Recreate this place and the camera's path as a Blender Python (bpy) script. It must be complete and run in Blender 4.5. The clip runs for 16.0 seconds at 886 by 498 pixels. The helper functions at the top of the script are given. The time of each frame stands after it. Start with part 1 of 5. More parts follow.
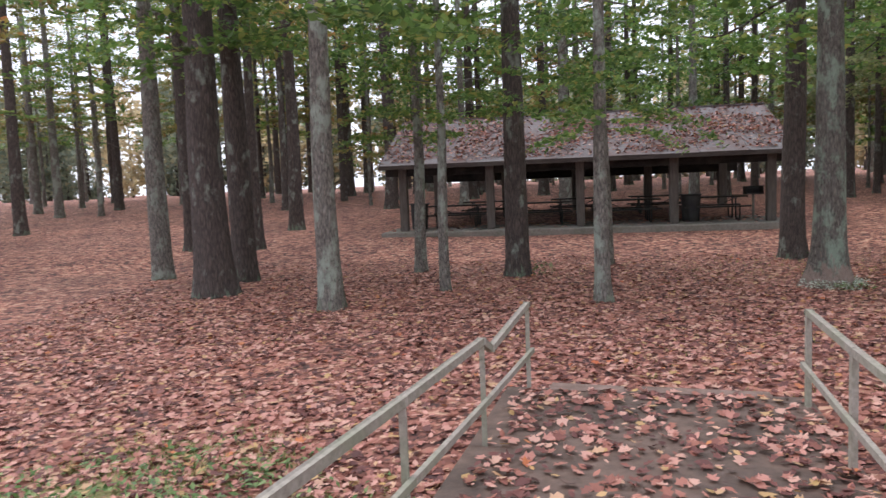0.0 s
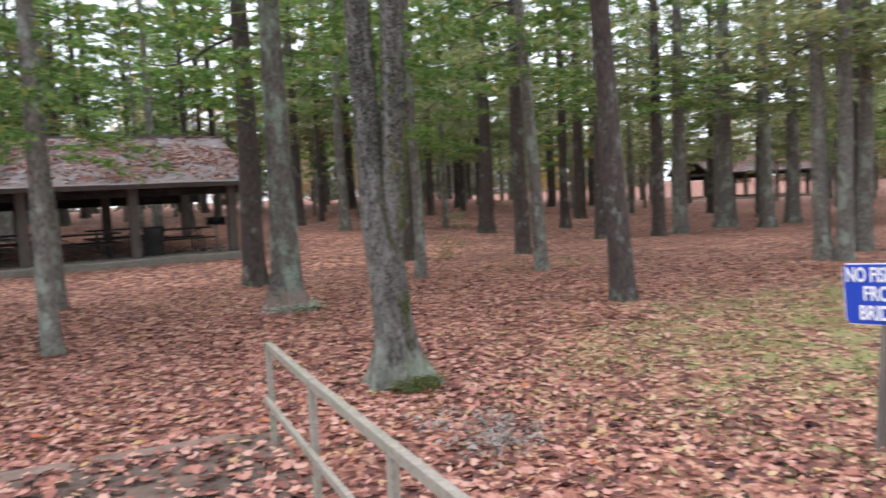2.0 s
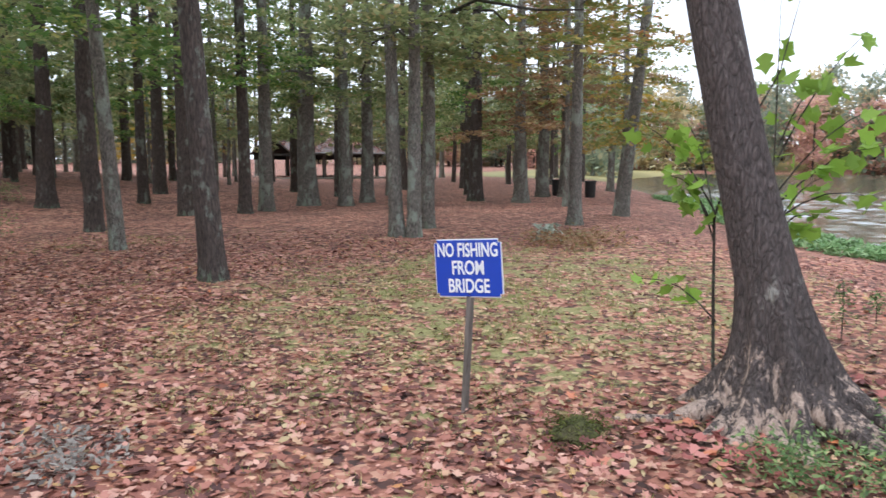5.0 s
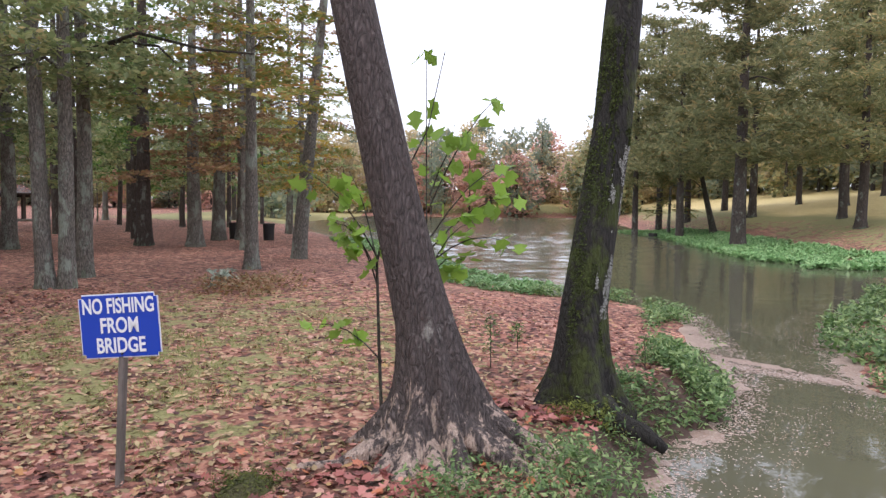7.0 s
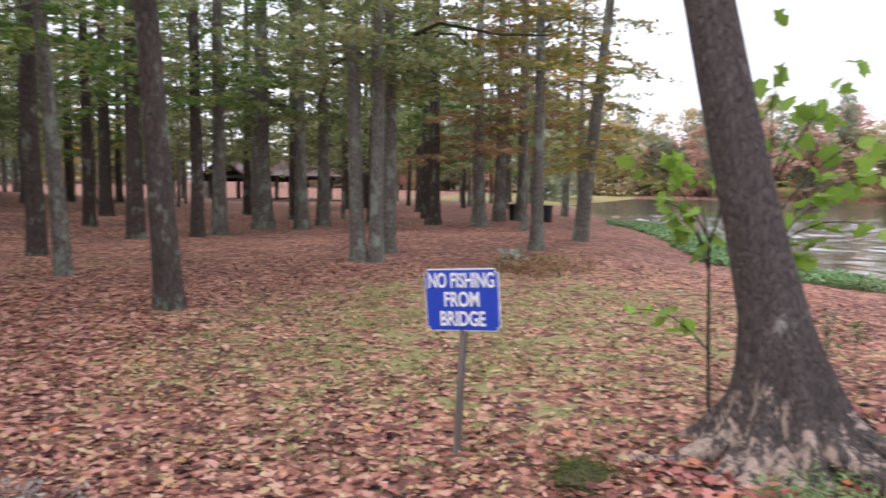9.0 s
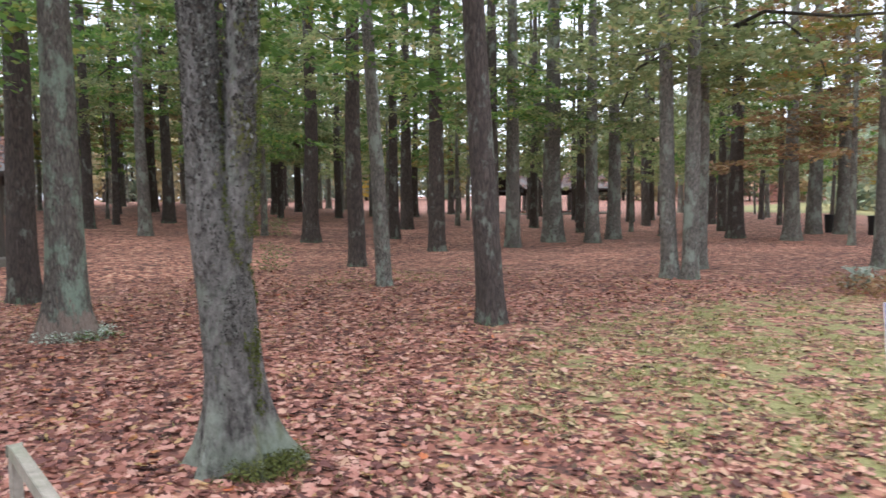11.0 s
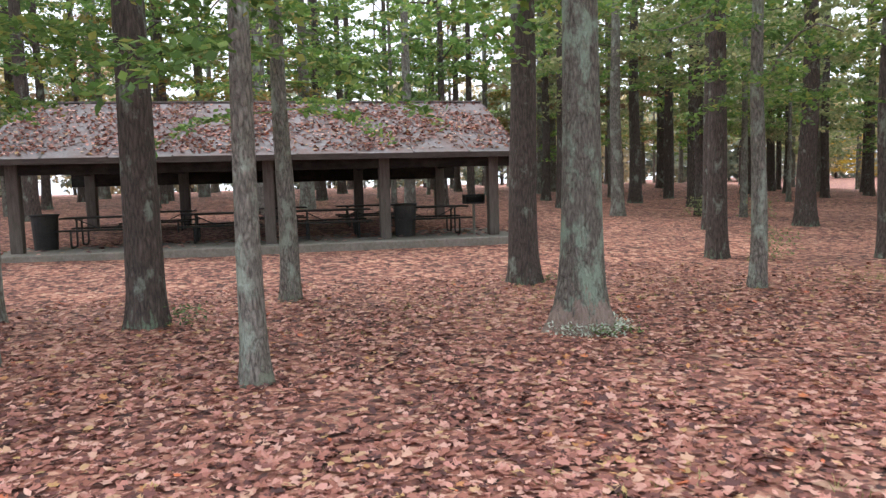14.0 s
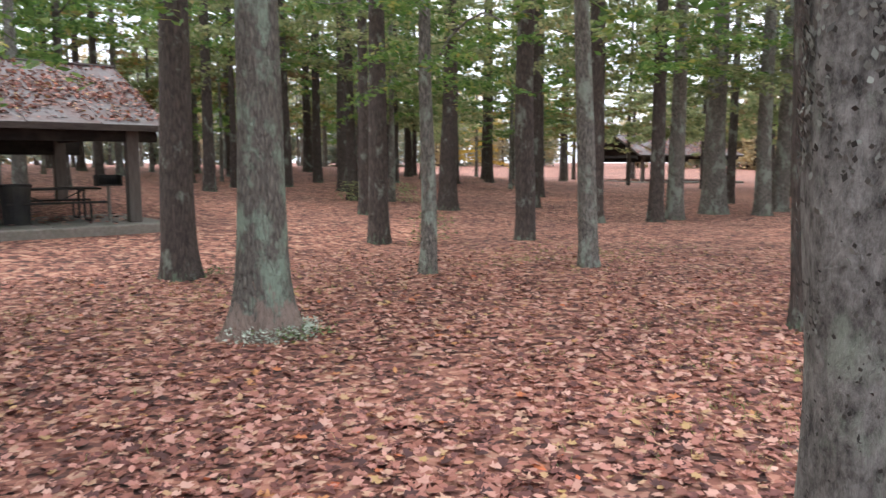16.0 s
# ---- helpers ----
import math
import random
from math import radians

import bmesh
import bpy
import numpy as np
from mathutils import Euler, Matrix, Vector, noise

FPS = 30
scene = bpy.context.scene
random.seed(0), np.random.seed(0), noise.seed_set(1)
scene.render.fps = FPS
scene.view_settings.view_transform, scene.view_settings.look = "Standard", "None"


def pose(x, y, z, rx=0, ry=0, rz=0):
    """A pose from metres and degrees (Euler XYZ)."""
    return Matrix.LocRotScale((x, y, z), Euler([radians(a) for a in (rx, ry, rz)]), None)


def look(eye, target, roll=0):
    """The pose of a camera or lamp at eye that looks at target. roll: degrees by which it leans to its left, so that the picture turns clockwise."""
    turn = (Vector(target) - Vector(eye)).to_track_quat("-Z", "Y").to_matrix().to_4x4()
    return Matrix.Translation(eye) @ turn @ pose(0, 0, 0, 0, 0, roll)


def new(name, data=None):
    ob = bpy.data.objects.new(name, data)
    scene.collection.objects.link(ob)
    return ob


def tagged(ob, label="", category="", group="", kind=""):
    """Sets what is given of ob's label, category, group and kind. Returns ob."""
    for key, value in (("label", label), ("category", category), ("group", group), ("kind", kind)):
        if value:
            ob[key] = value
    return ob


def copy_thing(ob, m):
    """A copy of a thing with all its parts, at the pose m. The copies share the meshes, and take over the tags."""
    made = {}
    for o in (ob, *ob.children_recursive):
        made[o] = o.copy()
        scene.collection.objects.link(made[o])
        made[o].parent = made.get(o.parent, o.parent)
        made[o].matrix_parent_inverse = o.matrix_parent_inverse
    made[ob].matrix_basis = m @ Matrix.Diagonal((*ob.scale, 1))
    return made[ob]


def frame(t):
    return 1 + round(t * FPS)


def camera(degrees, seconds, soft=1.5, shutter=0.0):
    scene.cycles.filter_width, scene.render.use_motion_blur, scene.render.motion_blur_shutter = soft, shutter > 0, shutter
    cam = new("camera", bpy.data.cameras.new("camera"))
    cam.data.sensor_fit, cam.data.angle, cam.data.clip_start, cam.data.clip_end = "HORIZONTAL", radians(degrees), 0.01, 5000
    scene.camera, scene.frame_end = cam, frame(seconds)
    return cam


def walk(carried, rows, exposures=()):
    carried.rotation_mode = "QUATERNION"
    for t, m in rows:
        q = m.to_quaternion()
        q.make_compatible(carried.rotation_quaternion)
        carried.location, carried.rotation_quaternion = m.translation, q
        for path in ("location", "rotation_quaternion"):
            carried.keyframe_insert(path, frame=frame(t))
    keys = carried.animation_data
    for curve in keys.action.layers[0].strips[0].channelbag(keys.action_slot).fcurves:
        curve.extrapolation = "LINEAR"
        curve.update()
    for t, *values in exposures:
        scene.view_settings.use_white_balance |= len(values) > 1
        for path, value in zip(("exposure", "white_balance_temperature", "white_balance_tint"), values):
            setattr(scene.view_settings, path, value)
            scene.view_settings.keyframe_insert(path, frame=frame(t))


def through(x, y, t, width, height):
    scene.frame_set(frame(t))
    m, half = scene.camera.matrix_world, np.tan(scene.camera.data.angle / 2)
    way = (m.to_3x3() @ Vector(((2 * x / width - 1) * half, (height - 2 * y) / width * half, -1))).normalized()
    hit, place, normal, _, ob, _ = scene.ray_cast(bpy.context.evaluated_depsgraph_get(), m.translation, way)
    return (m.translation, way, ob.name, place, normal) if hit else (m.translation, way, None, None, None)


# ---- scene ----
cam = camera(62.4, 16.0, soft=1.4, shutter=0.35)
PATH = [
    (0, (-0.267, -1.088, 1.919), (-0.403, 0.9, 1.74), -2.3),
    (0.5, (-0.187, -0.935, 1.929), (-0.188, 1.058, 1.76), -2.0),
    (1, (-0.131, -0.871, 1.927), (0.156, 1.101, 1.763), -1.5),
    (1.5, (-0.061, -0.705, 1.921), (0.704, 1.136, 1.755), -1.9),
    (2, (0.002, -0.597, 1.91), (1.176, 1.014, 1.753), -2.8),
    (2.5, (0.152, -0.46, 1.871), (1.595, 0.916, 1.721), -2.1),
    (3, (0.328, -0.339, 1.854), (1.954, 0.815, 1.699), -0.8),
    (3.2, (0.346, -0.297, 1.854), (2.024, 0.778, 1.685), -0.3),
    (5.3, (0.334, -0.172, 1.858), (2.215, 0.462, 1.616), -0.1),
    (5.5, (0.339, -0.196, 1.867), (2.253, 0.334, 1.633), -0.2),
    (6, (0.388, -0.263, 1.883), (2.367, -0.05, 1.685), -0.1),
    (6.5, (0.404, -0.302, 1.897), (2.398, -0.314, 1.747), 0.2),
    (7, (0.405, -0.284, 1.901), (2.399, -0.375, 1.775), 0.6),
    (7.5, (0.397, -0.227, 1.899), (2.392, -0.302, 1.778), 0.8),
    (8, (0.399, -0.138, 1.89), (2.394, -0.126, 1.759), 1.1),
    (8.5, (0.425, 0.007, 1.876), (2.398, 0.288, 1.714), 1.0),
    (9, (0.566, 0.229, 1.86), (2.459, 0.848, 1.68), 0.6),
    (9.2, (0.622, 0.323, 1.877), (2.472, 1.061, 1.698), 0.3),
    (11.3, (0.941, 1.588, 1.811), (2.422, 2.923, 1.666), -1.4),
    (11.5, (0.956, 1.773, 1.81), (2.38, 3.17, 1.664), -2.1),
    (12, (1.004, 2.161, 1.786), (2.243, 3.725, 1.641), -2.3),
    (12.5, (1.049, 2.549, 1.784), (2.097, 4.247, 1.645), -1.6),
    (13, (1.041, 2.957, 1.77), (1.952, 4.732, 1.635), -1.7),
    (13.5, (1.104, 3.28, 1.757), (1.824, 5.14, 1.604), -2.4),
    (14, (1.138, 3.604, 1.736), (1.732, 5.506, 1.561), -1.5),
    (14.5, (1.138, 3.939, 1.752), (1.747, 5.837, 1.585), -0.8),
    (15, (1.209, 4.246, 1.721), (2.017, 6.068, 1.55), -1.2),
    (15.5, (1.321, 4.532, 1.74), (2.516, 6.123, 1.539), -0.1),
    (16, (1.323, 4.812, 1.731), (2.73, 6.214, 1.497), -0.0),
]
walk(cam, [(t, look(eye, target, roll)) for t, eye, target, roll in PATH],
     exposures=[(0.0, 0.64, 6420, 17), (0.9, 0.74, 6400, 14), (2.0, 0.88, 6400, 13), (3.2, 0.86, 6400, 11), (5.5, 0.63, 6200, 11), (6.5, 0.5, 6300, 15), (8.0, 0.48, 6500, 19), (9.0, 0.58, 6500, 18), (11.5, 1.0, 6250, 11), (12.5, 1.13, 6400, 12), (16.0, 1.16, 6450, 13)])


# ---- world and light ----
world = bpy.data.worlds.new("overcast")
scene.world = world
world.use_nodes = True
wn = world.node_tree.nodes
wl = world.node_tree.links
sky = wn.new("ShaderNodeTexSky")
sky.sky_type = "NISHITA"
sky.sun_disc = False
sky.sun_elevation = radians(52)
sky.sun_rotation = radians(140)
sky.air_density = 1.0
sky.dust_density = 4.0
cloud = wn.new("ShaderNodeMix")
cloud.data_type = "RGBA"
cloud.inputs[0].default_value = 0.8
cloud.inputs[7].default_value = (8.6, 9.2, 10.3, 1)
wl.new(sky.outputs[0], cloud.inputs[6])
bg = wn["Background"]
wl.new(cloud.outputs[2], bg.inputs[0])
bg.inputs[1].default_value = 0.125
sun = new("sun", bpy.data.lights.new("sun", "SUN"))
sun.data.energy = 1.4
sun.data.angle = radians(50)
sun.data.color = (1.0, 0.96, 0.9)
sun.matrix_world = look((0, 0, 40), (22, -18, 0))


# ---- materials ----
def mat(name, base=(0.5, 0.5, 0.5), rough=0.85, metal=0.0):
    m = bpy.data.materials.new(name)
    m.use_nodes = True
    b = m.node_tree.nodes["Principled BSDF"]
    b.inputs["Base Color"].default_value = (*base, 1)
    b.inputs["Roughness"].default_value = rough
    b.inputs["Metallic"].default_value = metal
    return m, m.node_tree.nodes, m.node_tree.links, b


def ramp(nodes, stops):
    r = nodes.new("ShaderNodeValToRGB")
    while len(r.color_ramp.elements) < len(stops):
        r.color_ramp.elements.new(0.5)
    for e, (p, c) in zip(r.color_ramp.elements, stops):
        e.position, e.color = p, (*c, 1)
    return r


def coords(nodes, links, scale=(1, 1, 1), local=True):
    tc = nodes.new("ShaderNodeTexCoord")
    mp = nodes.new("ShaderNodeMapping")
    mp.inputs["Scale"].default_value = scale
    links.new(tc.outputs["Object"], mp.inputs[0])
    if local:
        inf = nodes.new("ShaderNodeObjectInfo")
        sc = nodes.new("ShaderNodeMath")
        sc.operation = "MULTIPLY"
        sc.inputs[1].default_value = 57.0
        links.new(inf.outputs["Random"], sc.inputs[0])
        links.new(sc.outputs[0], mp.inputs[1])
    return mp.outputs[0]


def noise_tex(nodes, links, vec, scale, detail=6.0, rough=0.6):
    n = nodes.new("ShaderNodeTexNoise")
    n.inputs["Scale"].default_value = scale
    n.inputs["Detail"].default_value = detail
    n.inputs["Roughness"].default_value = rough
    links.new(vec, n.inputs["Vector"])
    return n


def mixed(nodes, links, fac, a, b, kind="MIX"):
    m = nodes.new("ShaderNodeMix")
    m.data_type = "RGBA"
    m.blend_type = kind
    for sock, v in ((m.inputs[0], fac), (m.inputs[6], a), (m.inputs[7], b)):
        if isinstance(v, (int, float)):
            sock.default_value = v
        elif isinstance(v, tuple):
            sock.default_value = (*v, 1)
        else:
            links.new(v, sock)
    return m.outputs[2]


def bumped(nodes, links, b, height, strength=0.5, dist=0.02):
    n = nodes.new("ShaderNodeBump")
    n.inputs["Strength"].default_value = strength
    n.inputs["Distance"].default_value = dist
    links.new(height, n.inputs["Height"])
    links.new(n.outputs[0], b.inputs["Normal"])


def bark(name, dark, light, lichen, amount, plates=9.0, tall=0.22, foot=None, cover=0.46, fade=-0.42):
    """Furrowed bark with streaks, blotches of lichen and fine grain."""
    m, n, l, b = mat(name, rough=0.95)
    v = coords(n, l, (1, 1, tall))
    furrow = n.new("ShaderNodeTexVoronoi")
    furrow.feature = "DISTANCE_TO_EDGE"
    furrow.inputs["Scale"].default_value = plates
    warp = noise_tex(n, l, v, 5.0, 4)
    l.new(mixed(n, l, 0.12, v, warp.outputs["Color"]), furrow.inputs["Vector"])
    grain = noise_tex(n, l, v, 34.0, 8, 0.7)
    base = ramp(n, [(0.2, dark), (0.34, tuple((a + c) / 2 for a, c in zip(dark, light))), (0.52, light)])
    l.new(mixed(n, l, 0.55, furrow.outputs["Distance"], grain.outputs["Fac"]), base.inputs[0])
    v2 = coords(n, l, (1, 1, 0.6))
    blot = noise_tex(n, l, v2, 3.2, 7, 0.68)
    mask = ramp(n, [(0.62 - amount * 0.3, (0, 0, 0)), (0.70 - amount * 0.26, (1, 1, 1))])
    l.new(blot.outputs["Fac"], mask.inputs[0])
    col = mixed(n, l, mask.outputs[0], base.outputs[0], mixed(n, l, grain.outputs["Fac"], tuple(c * 0.55 for c in lichen), lichen))
    if foot:
        # pale wood where the outer bark has peeled off the root flare
        tc = n.new("ShaderNodeTexCoord")
        sp = n.new("ShaderNodeSeparateXYZ")
        l.new(tc.outputs["Object"], sp.inputs[0])
        low = n.new("ShaderNodeMath")
        low.operation = "MULTIPLY_ADD"
        low.inputs[1].default_value = fade
        l.new(sp.outputs[2], low.inputs[0])
        l.new(mixed(n, l, 0.62, noise_tex(n, l, v2, 3.6, 7, 0.72).outputs["Fac"], noise_tex(n, l, v, 13.0, 6, 0.7).outputs["Fac"]), low.inputs[2])
        pm = ramp(n, [(cover, (0, 0, 0)), (cover + 0.05, (1, 1, 1))])
        l.new(low.outputs[0], pm.inputs[0])
        col = mixed(n, l, pm.outputs[0], col, mixed(n, l, grain.outputs["Fac"], tuple(c * 0.45 for c in foot), foot))
    l.new(col, b.inputs["Base Color"])
    hs = n.new("ShaderNodeMath")
    hs.operation = "MULTIPLY_ADD"
    hs.inputs[1].default_value = 0.5
    l.new(grain.outputs["Fac"], hs.inputs[0])
    l.new(furrow.outputs["Distance"], hs.inputs[2])
    bumped(n, l, b, hs.outputs[0], 1.0, 0.05)
    return m


def leafy(name, stops, through=0.35, rough=0.55):
    """Leaves: each island of the mesh takes its own colour; light shines through."""
    m, n, l, b = mat(name, rough=rough)
    g = n.new("ShaderNodeNewGeometry")
    inf = n.new("ShaderNodeObjectInfo")
    r = ramp(n, stops)
    l.new(g.outputs["Random Per Island"], r.inputs[0])
    hue = n.new("ShaderNodeHueSaturation")
    ad = n.new("ShaderNodeMath")
    ad.operation = "MULTIPLY_ADD"
    ad.inputs[1].default_value = 0.5
    ad.inputs[2].default_value = 0.75
    l.new(inf.outputs["Random"], ad.inputs[0])
    l.new(ad.outputs[0], hue.inputs["Value"])
    l.new(r.outputs[0], hue.inputs["Color"])
    l.new(hue.outputs[0], b.inputs["Base Color"])
    if through:
        t = n.new("ShaderNodeBsdfTranslucent")
        l.new(hue.outputs[0], t.inputs[0])
        mx = n.new("ShaderNodeMixShader")
        mx.inputs[0].default_value = through
        l.new(b.outputs[0], mx.inputs[1])
        l.new(t.outputs[0], mx.inputs[2])
        l.new(mx.outputs[0], n["Material Output"].inputs[0])
    return m


def grainy(name, a, c, scale=8.0, stretch=(1, 1, 1), rough=0.85, bump=0.4, dist=0.01, stain=(0.1, 0.09, 0.07), stained=0.4):
    m, n, l, b = mat(name, rough=rough)
    v = coords(n, l, stretch)
    fine = noise_tex(n, l, v, scale, 8, 0.7)
    r = ramp(n, [(0.3, a), (0.7, c)])
    l.new(fine.outputs["Fac"], r.inputs[0])
    big = noise_tex(n, l, coords(n, l), 1.6, 5, 0.65)
    k = ramp(n, [(0.45, (0, 0, 0)), (0.75, (stained,) * 3)])
    l.new(big.outputs["Fac"], k.inputs[0])
    l.new(mixed(n, l, k.outputs[0], r.outputs[0], stain), b.inputs["Base Color"])
    bumped(n, l, b, fine.outputs["Fac"], bump, dist)
    return m


PINE = bark("pine_bark", (0.025, 0.02, 0.018), (0.12, 0.094, 0.08), (0.25, 0.28, 0.23), 0.2, 22, 0.22, (0.17, 0.22, 0.15))
OAK = bark("grey_bark", (0.045, 0.041, 0.035), (0.27, 0.245, 0.21), (0.34, 0.385, 0.315), 0.36, 26, 0.3, (0.23, 0.26, 0.19))
DARK = bark("dark_bark", (0.02, 0.018, 0.015), (0.10, 0.085, 0.07), (0.14, 0.17, 0.12), 0.25, 20)
MOSSY = bark("mossy_bark", (0.006, 0.0055, 0.0045), (0.036, 0.032, 0.027), (0.055, 0.07, 0.013), 0.36, 26, 0.3)


def flaky_bark():
    """Grey bark broken into dark curling flakes, with green lichen low down and a streak of moss."""
    m, n, l, b = mat("flaking_lichened_bark", rough=0.95)
    v = coords(n, l, (1, 1, 0.55), local=False)
    a = noise_tex(n, l, v, 26.0, 9, 0.72)
    c = noise_tex(n, l, v, 5.0, 6, 0.6)
    base = ramp(n, [(0.38, (0.03, 0.028, 0.025)), (0.46, (0.12, 0.112, 0.10)), (0.60, (0.27, 0.258, 0.235))])
    l.new(mixed(n, l, 0.3, a.outputs["Fac"], c.outputs["Fac"]), base.inputs[0])
    lich = ramp(n, [(0.55, (0, 0, 0)), (0.64, (0.75, 0.75, 0.75))])
    l.new(noise_tex(n, l, v, 3.1, 7, 0.7).outputs["Fac"], lich.inputs[0])
    col = mixed(n, l, lich.outputs[0], base.outputs[0], mixed(n, l, a.outputs["Fac"], (0.12, 0.14, 0.10), (0.36, 0.41, 0.33)))
    tc = n.new("ShaderNodeTexCoord")
    sp = n.new("ShaderNodeSeparateXYZ")
    l.new(tc.outputs["Object"], sp.inputs[0])
    # moss grows on the damp side that faces the pond
    mm = n.new("ShaderNodeMath")
    mm.operation = "MULTIPLY_ADD"
    mm.inputs[1].default_value = -0.9
    l.new(sp.outputs[1], mm.inputs[0])
    l.new(noise_tex(n, l, v, 4.0, 7, 0.7).outputs["Fac"], mm.inputs[2])
    mr = ramp(n, [(0.69, (0, 0, 0)), (0.75, (1, 1, 1))])
    l.new(mm.outputs[0], mr.inputs[0])
    col = mixed(n, l, mr.outputs[0], col, mixed(n, l, a.outputs["Fac"], (0.03, 0.035, 0.008), (0.19, 0.20, 0.05)))
    # pale green lichen and moss on the spreading foot
    fz = n.new("ShaderNodeMath")
    fz.operation = "MULTIPLY_ADD"
    fz.inputs[1].default_value = -0.45
    l.new(sp.outputs[2], fz.inputs[0])
    l.new(c.outputs["Fac"], fz.inputs[2])
    fr = ramp(n, [(0.24, (0, 0, 0)), (0.46, (0.85, 0.85, 0.85))])
    l.new(fz.outputs[0], fr.inputs[0])
    col = mixed(n, l, fr.outputs[0], col, mixed(n, l, a.outputs["Fac"], (0.10, 0.13, 0.08), (0.50, 0.55, 0.46)))
    l.new(col, b.inputs["Base Color"])
    bumped(n, l, b, a.outputs["Fac"], 1.0, 0.06)
    return m


FLAKY = flaky_bark()
STOUT = bark("peeled_grey_bark", (0.035, 0.032, 0.027), (0.20, 0.18, 0.15), (0.27, 0.34, 0.26), 0.42, 26, 0.3, (0.33, 0.25, 0.205), 0.31, -0.40)
BIRCHY = bark("scaly_pond_tree_bark", (0.028, 0.022, 0.021), (0.15, 0.12, 0.112), (0.40, 0.38, 0.34), -0.05, 34, 0.3, (0.66, 0.50, 0.41), 0.435, -0.22)
GREEN = leafy("green_leaves", [(0.0, (0.07, 0.145, 0.04)), (0.5, (0.14, 0.26, 0.065)), (0.85, (0.24, 0.36, 0.095)), (1.0, (0.40, 0.36, 0.10))], 0.55)
YELLOWGREEN = leafy("turning_leaves", [(0.0, (0.13, 0.18, 0.05)), (0.5, (0.24, 0.26, 0.075)), (0.8, (0.38, 0.29, 0.085)), (1.0, (0.38, 0.18, 0.08))], 0.45)
RUST = leafy("rust_leaves", [(0.0, (0.20, 0.13, 0.07)), (0.5, (0.32, 0.18, 0.10)), (0.8, (0.34, 0.24, 0.11)), (1.0, (0.18, 0.19, 0.08))], 0.4)
# Distance haze is put into these three paler, greyer leaf colours.
HAZERUST = leafy("haze_pale_rust_leaves", [(0.0, (0.42, 0.27, 0.23)), (0.6, (0.60, 0.36, 0.31)), (1.0, (0.62, 0.46, 0.30))], 0.55)
HAZETAN = leafy("haze_pale_tan_leaves", [(0.0, (0.40, 0.36, 0.24)), (0.6, (0.56, 0.47, 0.28)), (1.0, (0.66, 0.54, 0.32))], 0.7)
HAZEGREEN = leafy("haze_pale_green_leaves", [(0.0, (0.29, 0.36, 0.28)), (0.6, (0.44, 0.50, 0.37)), (1.0, (0.58, 0.54, 0.34))], 0.7)
WEED = leafy("pond_weed_leaves", [(0.0, (0.12, 0.25, 0.09)), (0.6, (0.22, 0.38, 0.15)), (1.0, (0.34, 0.47, 0.23))], 0.35)
NEEDLE = leafy("pine_needles", [(0.0, (0.16, 0.18, 0.09)), (0.55, (0.29, 0.305, 0.15)), (0.85, (0.40, 0.36, 0.18)), (1.0, (0.50, 0.38, 0.18))], 0.55)
OLIVE = leafy("olive_leaves", [(0.0, (0.15, 0.20, 0.09)), (0.55, (0.28, 0.34, 0.15)), (0.9, (0.40, 0.41, 0.20)), (1.0, (0.46, 0.35, 0.18))], 0.6)
LITTER = leafy("fallen_leaf", [(0.0, (0.075, 0.03, 0.027)), (0.22, (0.19, 0.07, 0.058)), (0.45, (0.37, 0.145, 0.10)), (0.66, (0.55, 0.25, 0.195)), (0.90, (0.68, 0.405, 0.315)), (0.985, (0.52, 0.34, 0.13)), (1.0, (0.62, 0.15, 0.06))], 0.12, 0.7)
TAN = leafy("tan_fallen_leaf", [(0.0, (0.075, 0.05, 0.028)), (0.25, (0.19, 0.13, 0.07)), (0.5, (0.35, 0.25, 0.135)), (0.8, (0.53, 0.42, 0.23)), (1.0, (0.42, 0.20, 0.11))], 0.12, 0.75)
MOSSLEAF = leafy("moss_tufts", [(0.0, (0.05, 0.06, 0.012)), (0.7, (0.11, 0.13, 0.022)), (1.0, (0.18, 0.19, 0.04))], 0.2, 0.9)
SCUM = leafy("floating_scum", [(0.0, (0.33, 0.21, 0.16)), (0.5, (0.55, 0.40, 0.33)), (1.0, (0.72, 0.61, 0.54))], 0.1)
HERB = leafy("bank_herb_leaves", [(0.0, (0.05, 0.10, 0.03)), (0.6, (0.12, 0.21, 0.065)), (1.0, (0.30, 0.39, 0.16))], 0.35)
LITTER.node_tree.nodes["Object Info"].label = "tint"
DRY = leafy("dry_weed", [(0.0, (0.12, 0.10, 0.085)), (1.0, (0.36, 0.33, 0.29))], 0.1)
RAILM = grainy("weathered_rail", (0.19, 0.17, 0.14), (0.36, 0.325, 0.275), 26, (1, 1, 1), 0.8, 0.3, 0.004, (0.17, 0.21, 0.12), 0.7)
TIMBER = grainy("weathered_timber", (0.10, 0.086, 0.074), (0.21, 0.185, 0.165), 22, (1, 1, 0.12), 0.9, 0.4, 0.006)
POSTM = grainy("stained_post", (0.06, 0.05, 0.043), (0.14, 0.12, 0.105), 22, (1, 1, 0.12), 0.9, 0.4, 0.006)
FASCIA = grainy("brown_fascia", (0.03, 0.022, 0.019), (0.075, 0.056, 0.049), 22, (0.15, 1, 1), 0.85)
# Shade under the pavilion roof is put into this near-black board colour.
SHADEWOOD = grainy("shade_dark_boards", (0.006, 0.005, 0.005), (0.02, 0.017, 0.015), 18, (0.15, 1, 1), 0.95)
DARKWOOD = grainy("dark_timber", (0.012, 0.011, 0.01), (0.035, 0.03, 0.027), 22, (0.12, 1, 1), 0.9)
